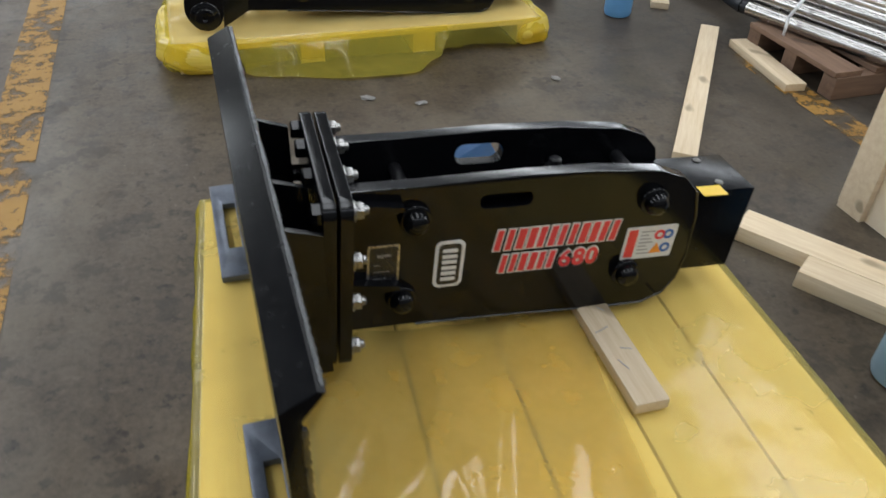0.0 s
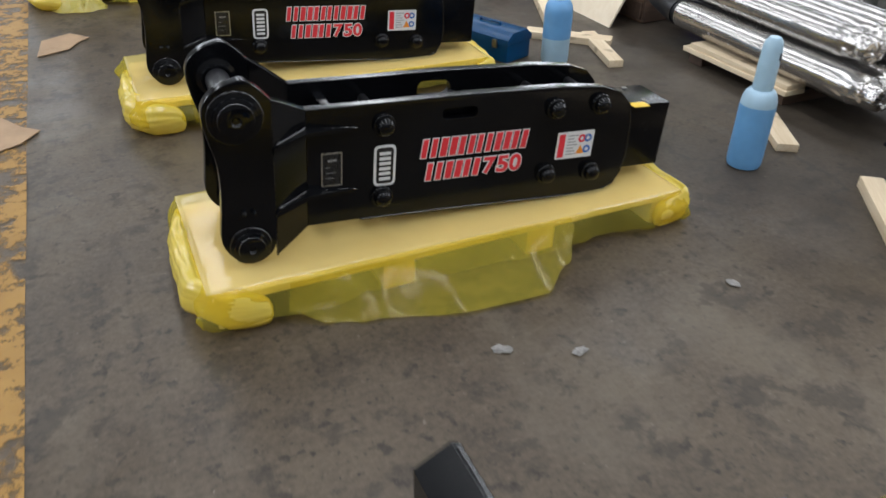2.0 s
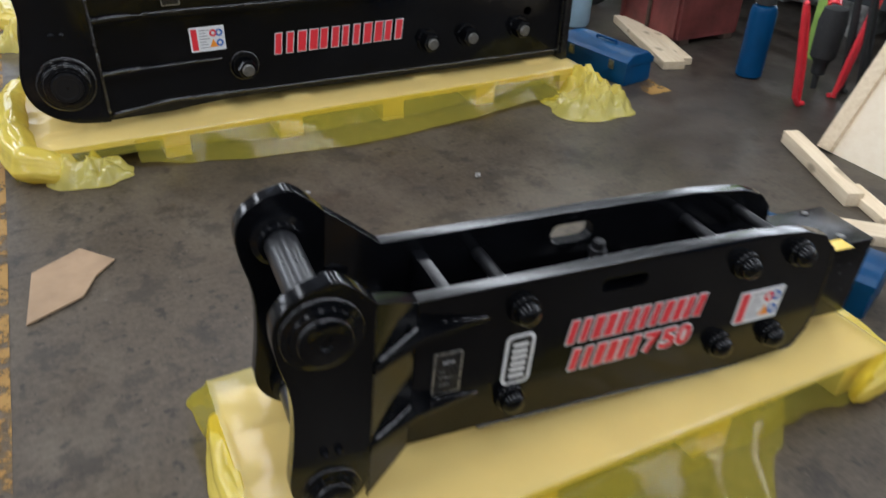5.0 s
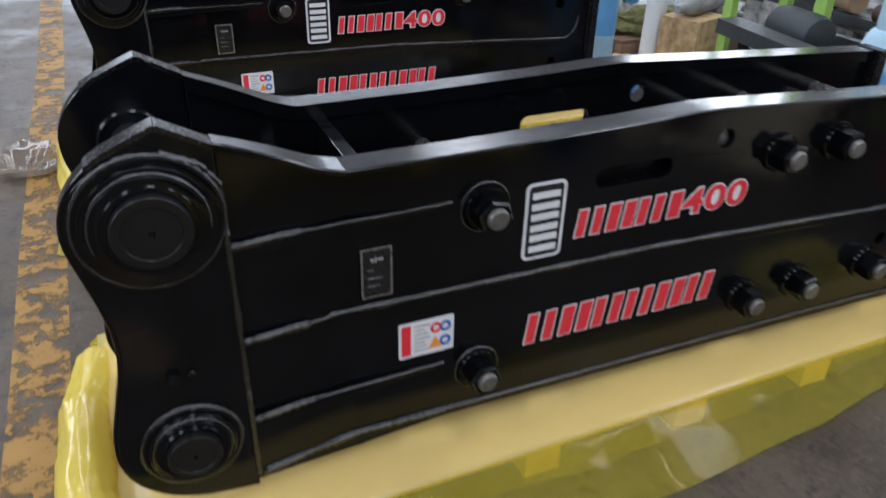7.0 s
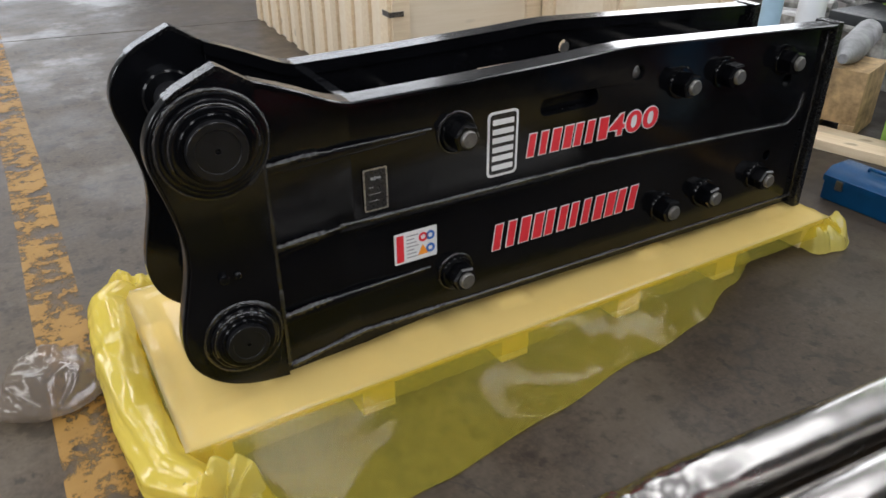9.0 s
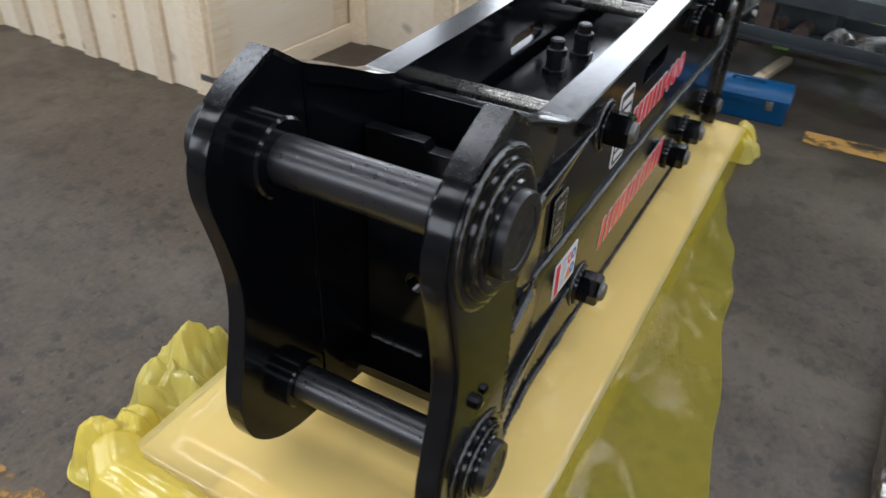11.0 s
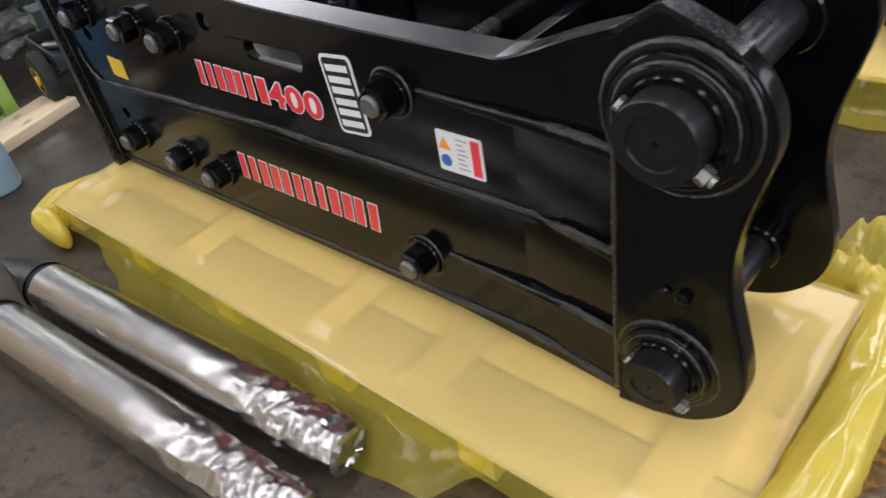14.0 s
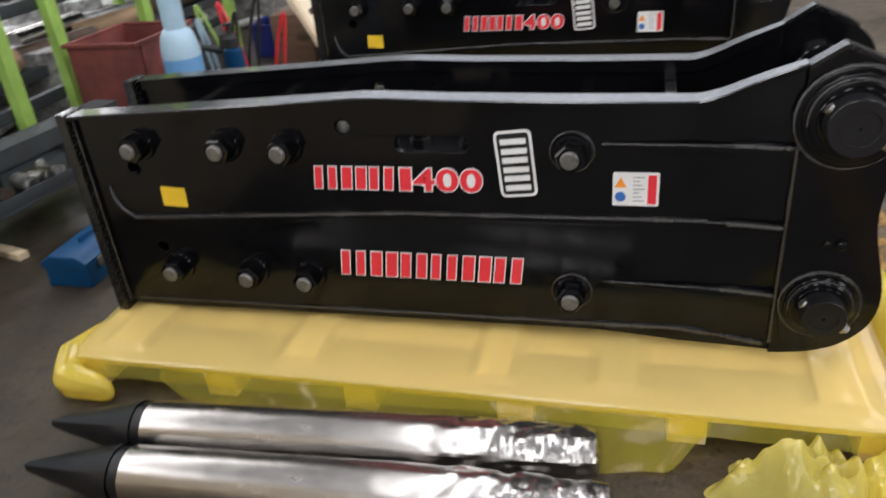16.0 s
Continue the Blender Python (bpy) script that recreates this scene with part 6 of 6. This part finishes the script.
# leaning crate lid and brown carton
lid = thing("crate_lid", pose(2.53, -3.2, 0.0, 0, 28, 0), "pale plywood crate lid leaning on a brown box", "crate lid")
bm = bmesh.new()
box(bm, 0.0, 0.012, 0, 0.52, 0, 0.75, 0.001)
part("sheet", bm, PLY, lid)
for b in ((0, 0.52, 0.69, 0.75), (0.46, 0.52, 0.0, 0.69)):
    bm = bmesh.new()
    box(bm, -0.02, -0.0005, b[0], b[1], b[2], b[3], 0.002)
    part("batten", bm, PALEPINE, lid)
brown = thing("wooden_box", pose(2.74, -3.2, 0, 0, 0, 3), "dark brown weathered wooden box", "box")
bm = bmesh.new()
box(bm, 0, 0.3, 0, 0.36, 0, 0.34, 0.006)
part("body", bm, OLDWOOD, brown)
for z in (0.02, 0.15, 0.28):
    bm = bmesh.new()
    box(bm, -0.016, -0.0005, 0, 0.36, z, z + 0.09, 0.003)
    part("board", bm, DARKWOOD, brown)
for z in (0.005, 0.17):
    bm = bmesh.new()
    box(bm, 0, 0.3, -0.016, -0.0005, z, z + 0.155, 0.003)
    part("board", bm, DARKWOOD, brown)
navy = thing("plastic_bin", pose(3.1, -3.32, 0, 0, 0, 6), "dark blue plastic bin on the floor", "bin")
bm = bmesh.new()
for b in ((0, 0.006, 0, 0.3), (0.2, 0.206, 0, 0.3), (0.006, 0.2, 0, 0.006), (0.006, 0.2, 0.294, 0.3)):
    box(bm, b[0], b[1], b[2], b[3], 0.0, 0.24, 0.001)
box(bm, 0.006, 0.2, 0.006, 0.294, 0.0, 0.008)
part("body", bm, NAVY, navy)
for b in ((-0.012, 0.218, -0.012, 0.0), (-0.012, 0.218, 0.3, 0.312), (-0.012, 0.0, 0.0, 0.3), (0.206, 0.218, 0.0, 0.3)):
    bm = bmesh.new()
    box(bm, b[0], b[1], b[2], b[3], 0.222, 0.242, 0.003)
    part("rim", bm, NAVY, navy)

# big foil chisels on a low stand
stand = thing("timber_stand", pose(2.61, -4.4, 0), "low stand of pine boards under foil-wrapped chisels", "stand")
for y in (0.07, 0.57):
    board("bearer", DARKWOOD, stand, 0.8, 0.09, 0.05, pose(-0.03, y, 0))
for x in (0.0, 0.22, 0.44, 0.66):
    board("deck_board", PALEPINE, stand, 0.64, 0.11, 0.022, pose(x, 0, 0.05, 0, 0, 90))
    board("deck_board", PALEPINE, stand, 0.6, 0.105, 0.022, pose(x + 0.006, 0.005, 0.0725, 0, 0, 90))
for k, (x, z) in enumerate(((2.66, 0.166), (2.81, 0.166), (2.96, 0.166), (3.11, 0.166), (2.735, 0.29), (2.885, 0.29), (3.035, 0.29))):
    chisel((x - 0.04, -4.78 + 0.04 * (k % 2) + (0.15 if z > 0.2 else 0), z), (x + 0.01, -3.6 - 0.13 * (k % 2) + 0.02 * (k % 3), z), 0.066, 0.26, "thick chisel wrapped in silver foil with a black point", 20 + k)

# slim foil chisels strapped on an old pallet
old = thing("old_pallet", pose(2.39, -5.69, 0, 0, 0, 0), "weathered brown pallet under a bundle of foil rods", "pallet")
for y in (0.03, 0.25, 0.47):
    board("bearer", OLDWOOD, old, 0.95, 0.07, 0.085, pose(0, y, 0))
for x in (0.05, 0.23, 0.41, 0.59, 0.77, 0.9):
    board("deck_board", OLDWOOD, old, 0.5, 0.12, 0.02, pose(x, 0, 0.086, 0, 0, 90))
random.seed(5)
for row in range(3):
    for k in range(9 - row):
        x = 2.41 + 0.066 * (k + 0.5 * row)
        z = 0.137 + 0.052 * row
        dy = random.uniform(-0.03, 0.03)
        chisel((x + 0.2, -5.74 + dy, z), (x, -5.13 + dy, z), 0.029, 0.1, "slim chisel wrapped in silver foil, strapped in a bundle", 40 + 9 * row + k, 0.07, "strapped foil rods")
bm = bmesh.new()
for a, b in zip([(2.21, 0.11), (2.21, 0.18), (2.27, 0.275), (2.74, 0.275), (2.82, 0.18)], [(2.21, 0.18), (2.27, 0.275), (2.74, 0.275), (2.82, 0.18), (2.82, 0.11)]):
    v = [bm.verts.new((p[0] + 0.2, yy, p[1])) for p in (a, b) for yy in (-5.36, -5.345)]
    bm.faces.new((v[0], v[1], v[3], v[2]))
strap = part("packing_strap", bm, STRAP)
strap.modifiers.new("thick", "SOLIDIFY").thickness = 0.002
tagged(strap, "white plastic packing strap round foil rods", "strap")

# things along the east side
red = thing("metal_bin", pose(2.82, -1.52, 0), "rusty red-brown sheet-metal bin", "metal bin")
for b in ((0, 0.012, 0, 0.48), (0.388, 0.4, 0, 0.48), (0.012, 0.388, 0, 0.012), (0.012, 0.388, 0.468, 0.48)):
    bm = bmesh.new()
    box(bm, b[0], b[1], b[2], b[3], 0.045, 0.576, 0.002)
    part("side", bm, MAROON, red)
bm = bmesh.new()
box(bm, 0, 0.4, 0, 0.48, 0.03, 0.045)
part("bottom", bm, MAROON, red)
for y in (0.02, 0.23, 0.44):
    bm = bmesh.new()
    box(bm, -0.014, 0, y, y + 0.02, 0.04, 0.575, 0.003)
    part("stiffener", bm, RUST if y == 0.23 else MAROON, red)
for b in ((-0.015, 0.415, -0.015, 0.01), (-0.015, 0.415, 0.47, 0.495), (-0.015, 0.01, 0.01, 0.47), (0.39, 0.415, 0.01, 0.47)):
    bm = bmesh.new()
    box(bm, b[0], b[1], b[2], b[3], 0.576, 0.595, 0.003)
    part("rim", bm, MAROON, red)
for x in (0.02, 0.32):
    bm = bmesh.new()
    box(bm, x, x + 0.06, 0.0, 0.48, 0.0, 0.03, 0.002)
    part("skid", bm, RUST, red)

can = thing("canister", pose(2.86, -1.98, 0), "small blue canister with a black pump top", "canister")
bm = bmesh.new()
lathe(bm, [(0.05, 0.0), (0.06, 0.008), (0.06, 0.3), (0.052, 0.325), (0.03, 0.335)], 28)
part("body", bm, TOOLBLUE, can)
bm = bmesh.new()
lathe(bm, [(0.03, 0.33), (0.045, 0.336), (0.045, 0.39), (0.02, 0.41), (0.016, 0.46), (0.03, 0.465), (0.03, 0.475), (0.01, 0.48)], 20)
part("pump", bm, RUBBER, can)
drill = thing("power_drill", pose(3.02, -2.22, 0.0, 0, 0, 40), "black power tool standing on its chuck beside a bin", "power tool")
bm = bmesh.new()
lathe(bm, [(0.012, 0.0), (0.014, 0.06), (0.03, 0.07), (0.032, 0.12), (0.055, 0.15), (0.06, 0.3), (0.05, 0.36), (0.02, 0.37)], 24)
part("body", bm, RUBBER, drill)
bm = bmesh.new()
rod(bm, (0.05, 0, 0.26), (0.2, 0, 0.32), 0.022, 14)
part("grip", bm, MACHINE, drill)
bm = bmesh.new()
rod(bm, (0.19, 0, 0.316), (0.24, 0, 0.336), 0.03, 14)
part("battery", bm, RED, drill)

for dx, dy, top, bow, mat, look_ in ((-0.02, 0.0, 0.52, 0.1, RED, "red"), (0.1, 0.05, 0.46, -0.08, RUBBER, "black"), (0.14, -0.04, 0.5, 0.12, GREEN, "green"), (-0.2, 0.03, 0.44, -0.1, RED, "red"), (0.2, 0.0, 0.42, 0.07, BOT_PALE, "pale blue"), (0.05, -0.08, 0.54, -0.12, RUBBER, "black")):
    bm = bmesh.new()
    last = None
    for k in range(15):
        f = k / 14
        p = Vector((bow * math.sin(math.pi * f) * 1.4, 0.25 * bow * f, 0.012 + top * math.sin(math.pi * min(1.0, f * 1.15)) ** 0.8 * (1 if f * 1.15 < 1 else 0)))
        if last is not None:
            rod(bm, last, p, 0.011, 10)
        last = p
    tagged(part("hose", bm, mat), look_ + " rubber hose looped beside a blue canister", "hose", "hoses beside the bin").matrix_basis = pose(3.0 + dx, -2.36 + dy, 0)

roll = thing("film_roll", pose(2.982, 0.845, 0, 0, 1, 0), "standing roll of white packing film", "film roll")
bm = bmesh.new()
lathe(bm, [(0.06, 0.0), (0.062, 0.01), (0.061, 0.3), (0.062, 0.62), (0.058, 0.63), (0.03, 0.63)], 32)
part("film", bm, ROLLWHITE, roll)
bm = bmesh.new()
lathe(bm, [(0.03, 0.0), (0.03, 0.66), (0.026, 0.66), (0.026, 0.6)], 24)
part("core", bm, CARDB, roll)

osb = thing("strand_board_box", pose(3.035, 0.52, 0, 0, 0, 17), "worn strand-board box on skids", "box")
bm = bmesh.new()
box(bm, 0, 0.3, 0, 0.25, 0.06, 0.31, 0.004)
part("body", bm, OSB, osb)
for y in (0.0, 0.18):
    bm = bmesh.new()
    box(bm, 0, 0.3, y, y + 0.07, 0, 0.0595, 0.003)
    part("skid", bm, OSB, osb)
lying = thing("grey_bottle", pose(3.187, 0.709, 0.374, 0, -90, 23.6), "dusty grey bottle lying on a strand-board box", "gas bottle")
bm = bmesh.new()
lathe(bm, [(0.04, -0.35), (0.064, -0.32), (0.064, 0.08), (0.055, 0.14), (0.032, 0.19), (0.03, 0.25), (0.022, 0.28)], 28)
part("body", bm, plain("dusty_grey_paint", (0.24, 0.245, 0.25), 0.55, 0, 0, 0.4, 12, 0.3, 0.002), lying)


def heaped_sack(m, sx, sy, sz, z0, mat, label):
    """A slumped sack with soft folds, flat underneath."""
    th = thing("sack", m, label, "sack")
    bm = bmesh.new()
    bmesh.ops.create_icosphere(bm, subdivisions=4, radius=1.0)
    for v in bm.verts:
        k = 1 + 0.25 * noise.noise(v.co * 2.3 + m.translation) + 0.12 * noise.noise(v.co * 7)
        v.co = Vector((v.co.x * sx * k, v.co.y * sy * k, max(0, v.co.z * sz * k + 0.6 * sz) + z0))
    part("cloth", bm, mat, th)
    return th


moss = heaped_sack(pose(3.12, 1.09, 0), 0.25, 0.14, 0.1, 0.121, MOSS, "olive sack heaped on a low pallet")
for y in (-0.12, 0.0, 0.11):
    board("bearer", OLDWOOD, moss, 0.56, 0.07, 0.1, pose(-0.28, y, 0))
board("deck_board", OLDWOOD, moss, 0.56, 0.3, 0.02, pose(-0.28, 0, 0.101))
pale = heaped_sack(pose(3.38, 1.52, 0), 0.24, 0.17, 0.25, 0.0, ROLLWHITE, "white woven sack with a blue patch on the floor")
bm = bmesh.new()
bmesh.ops.create_uvsphere(bm, u_segments=16, v_segments=8, radius=0.06)
for v in bm.verts:
    v.co = Vector((v.co.x * 1.2, v.co.y * 0.5, v.co.z * 0.8)) * (1 + 0.5 * noise.noise(v.co * 30))
part("patch", bm, BOT_BLUE, pale).matrix_basis = pose(-0.14, -0.12, 0.27)

# green steel rack with loaded beams behind
rack = thing("steel_rack", pose(3.33, 0, 0), "light green steel rack loaded with tubes and bars", "rack")
for x, y in ((0, -2.9), (0, -1.92), (0, -1.16), (0, -0.78), (0, -0.4), (0, 0.0), (0.9, -4.4), (0.9, -2.9), (0.9, -1.4), (0.9, 0.1), (0.9, 1.2)):
    bm = bmesh.new()
    for dy in (-0.037, 0.031):
        box(bm, x, x + 0.05, y + dy, y + dy + 0.006, 0, 1.6)
    box(bm, x, x + 0.006, y - 0.031, y + 0.031, 0, 1.6)
    part("upright", bm, GREEN, rack)
for z in (0.3, 0.75, 1.2):
    for x0, ya in ((0.055, -2.95), (0.5, -4.5), (0.955, -4.5)):
        bm = bmesh.new()
        box(bm, x0, x0 + 0.05, ya, 0.06 if x0 < 0.1 else 1.3, z, z + 0.06, 0.003)
        part("beam", bm, MACHINE, rack)
    bm = bmesh.new()
    box(bm, 0.551, 0.954, -4.5, 1.3, z + 0.04, z + 0.058)
    part("shelf", bm, MACHINE, rack)
for x, y in ((3.09, 0.385), (3.43, 0.33)):
    post = thing("steel_post", pose(x, y, 0), "light green steel post standing on the floor", "post", "green posts")
    bm = bmesh.new()
    for dy in (-0.03, 0.024):
        box(bm, 0, 0.045, dy, dy + 0.006, 0.006, 1.6)
    box(bm, 0, 0.006, -0.024, 0.024, 0.006, 1.6)
    part("upright", bm, GREEN, post)
    bm = bmesh.new()
    box(bm, -0.02, 0.065, -0.05, 0.05, 0, 0.006)
    part("foot_plate", bm, GREEN, post)
random.seed(9)
for z in (0.36, 0.81):
    for k in range(14):
        y0 = -4.3 + 0.375 * k + random.uniform(-0.1, 0.1)
        x = 3.87 + (0.34 if k % 2 else 0.0) + random.uniform(0, 0.1)
        r = random.uniform(0.045, 0.075)
        bm = bmesh.new()
        rod(bm, (0, 0, 0), (random.uniform(-0.1, 0.2), random.uniform(0.6, 0.8), 0), r, 20)
        ob = part("tube", bm, (CARDB, FOIL, RUST, SCRAP)[k % 4])
        ob.matrix_basis = pose(x, y0, z + r)
        tagged(ob, "tube lying on a steel rack", "tube", "tubes on the rack")

# dark trolley carrying a steel channel, scrap on its tray
trolley = thing("trolley", pose(2.86, 0.2, 0, 0, 0, -8), "dark steel trolley with yellow-hubbed wheels and a channel", "trolley")
bm = bmesh.new()
box(bm, 0.0, 0.42, -0.85, 0.0, 0.17, 0.185, 0.002)
for b in ((0, 0.012, -0.85, 0), (0.408, 0.42, -0.85, 0), (0.012, 0.408, -0.85, -0.838), (0.012, 0.408, -0.012, 0)):
    box(bm, b[0], b[1], b[2], b[3], 0.185, 0.235, 0.002)
part("tray", bm, MACHINE, trolley)
bm = bmesh.new()
slab(bm, [[(0, 0), (0.13, 0), (0.13, 0.012), (0.012, 0.012), (0.012, 0.06), (0.13, 0.06), (0.13, 0.072), (0, 0.072)]], -0.9, 0.0, 0.001)
part("channel", bm, MACHINE, trolley).matrix_basis = pose(0.0, 0.0, 0.35)
for y in (-0.16, -0.7):
    bm = bmesh.new()
    box(bm, 0.03, 0.1, y, y + 0.07, 0.186, 0.349, 0.003)
    part("strut", bm, RUST, trolley)
for x, y in ((0.145, -0.06), (0.145, -0.8)):
    bm = bmesh.new()
    lathe(bm, [(0.06, 0), (0.112, 0.006), (0.12, 0.02), (0.12, 0.045), (0.112, 0.058), (0.06, 0.062)], 36, along_y(x, 0.01 if y > -0.5 else -0.925, 0.121, 1))
    w = part("wheel", bm, RUBBER, trolley)
    bm = bmesh.new()
    lathe(bm, [(0.062, 0.004), (0.062, 0.064), (0.05, 0.055), (0.024, 0.052), (0.022, 0.07), (0.01, 0.072)], 24, along_y(x, 0.01 if y > -0.5 else -0.925, 0.121, 1))
    part("hub", bm, YELLOWDEC, w)
    bm = bmesh.new()
    rod(bm, (x, y - 0.06, 0.121), (x, y + 0.08, 0.121), 0.012, 10)
    part("axle", bm, RUST, trolley)
    bm = bmesh.new()
    box(bm, x - 0.02, x + 0.02, y - 0.02, y + 0.02, 0.12, 0.17, 0.002)
    part("bracket", bm, MACHINE, trolley)
random.seed(31)
for k in range(16):
    x, y = random.uniform(0.1, 0.17), random.uniform(-0.6, -0.06)
    a = random.uniform(-40, 40)
    bm = bmesh.new()
    rod(bm, (-0.05, 0, 0), (random.uniform(0.03, 0.08), 0, 0), random.uniform(0.014, 0.036), 14)
    ob = part("steel_offcut", bm, (SCRAP, STEEL, RUST)[k % 3])
    ob.matrix_basis = pose(2.86, 0.2, 0, 0, 0, -8) @ pose(x, y, 0.19 + 0.03, 0, 0, a)
    tagged(ob, "short round steel offcut lying on a trolley tray", "steel offcut", "steel offcuts")

motor = thing("motor_housing", pose(2.86, 0.2, 0, 0, 0, -8) @ pose(0.3, -0.25, 0.1855), "dark cast motor housing resting on a trolley tray", "motor")
bm = bmesh.new()
box(bm, -0.08, 0.08, -0.14, 0.14, 0.0, 0.16, 0.01)
part("base", bm, MACHINE, motor)
bm = bmesh.new()
lathe(bm, [(0.04, -0.17), (0.09, -0.15), (0.1, -0.12), (0.1, 0.12), (0.09, 0.15), (0.04, 0.17), (0.035, 0.2)], 32, along_y(0, 0, 0.22, 1))
part("drum", bm, MACHINE, motor)

# scrap bars and bundles stacked on the floor behind the rack, too jumbled to count
random.seed(77)
bm = bmesh.new()
for k in range(150):
    x, y = random.uniform(3.9, 5.6), random.uniform(-4.6, 2.0)
    z = random.uniform(0.03, 0.32)
    a = random.gauss(90, 30)
    L = random.uniform(0.3, 1.1)
    d = Vector((math.cos(radians(a)), math.sin(radians(a)), random.uniform(-0.04, 0.04))) * L / 2
    rod(bm, Vector((x, y, z)) - d, Vector((x, y, z)) + d, random.uniform(0.02, 0.06), 10)
for k in range(40):
    x, y = random.uniform(3.9, 5.6), random.uniform(-4.6, 2.0)
    s = random.uniform(0.1, 0.3)
    box(bm, -s, s, -0.6 * s, 0.6 * s, 0, random.uniform(0.1, 0.5), 0.004, pose(x, y, 0, 0, 0, random.uniform(0, 90)))
tagged(part("scrap_heap", bm, SCRAP), "heap of dark scrap bars, blocks and steel offcuts", "scrap metal", kind="stuff")

# cardboard scraps and litter
for k, pts in enumerate(([(-0.48, -3.7), (-0.3, -3.6), (-0.235, -3.5), (-0.3, -3.44), (-0.37, -3.32), (-0.5, -3.4)], [(-0.24, -2.62), (-0.1, -2.55), (-0.06, -2.46), (-0.005, -2.4), (-0.09, -2.3), (-0.22, -2.38)])):
    bm = bmesh.new()
    slab(bm, [[(x, -y) for x, y in pts]], 0.0, 0.004)
    ob = part("cardboard_scrap", bm, CARDB)
    ob.matrix_basis = pose(0, 0, 0.0045, 90, 0, 0)
    tagged(ob, "torn flat piece of brown cardboard on the floor", "cardboard", "cardboard scraps")
for x, y, s in ((0.767, -5.283, 0.022), (0.938, -5.364, 0.017), (1.482, -5.292, 0.017), (1.2, -2.36, 0.015), (0.62, -2.24, 0.01)):
    bm = bmesh.new()
    bmesh.ops.create_icosphere(bm, subdivisions=2, radius=1.0)
    for v in bm.verts:
        k = 1 + 0.6 * noise.noise(v.co * 2 + Vector((x * 9, y, 0)))
        v.co = Vector((v.co.x * s * k * 1.2, v.co.y * s * k * 0.7, max(0.0008, v.co.z * s * 0.3 * k + 0.004)))
    scrap = part("paper_scrap", bm, TISSUE)
    scrap.matrix_basis = pose(x, y, 0.0005, 0, 0, x * 200)
    tagged(scrap, "crumpled scrap of dirty white tissue on the floor", "litter", "litter")
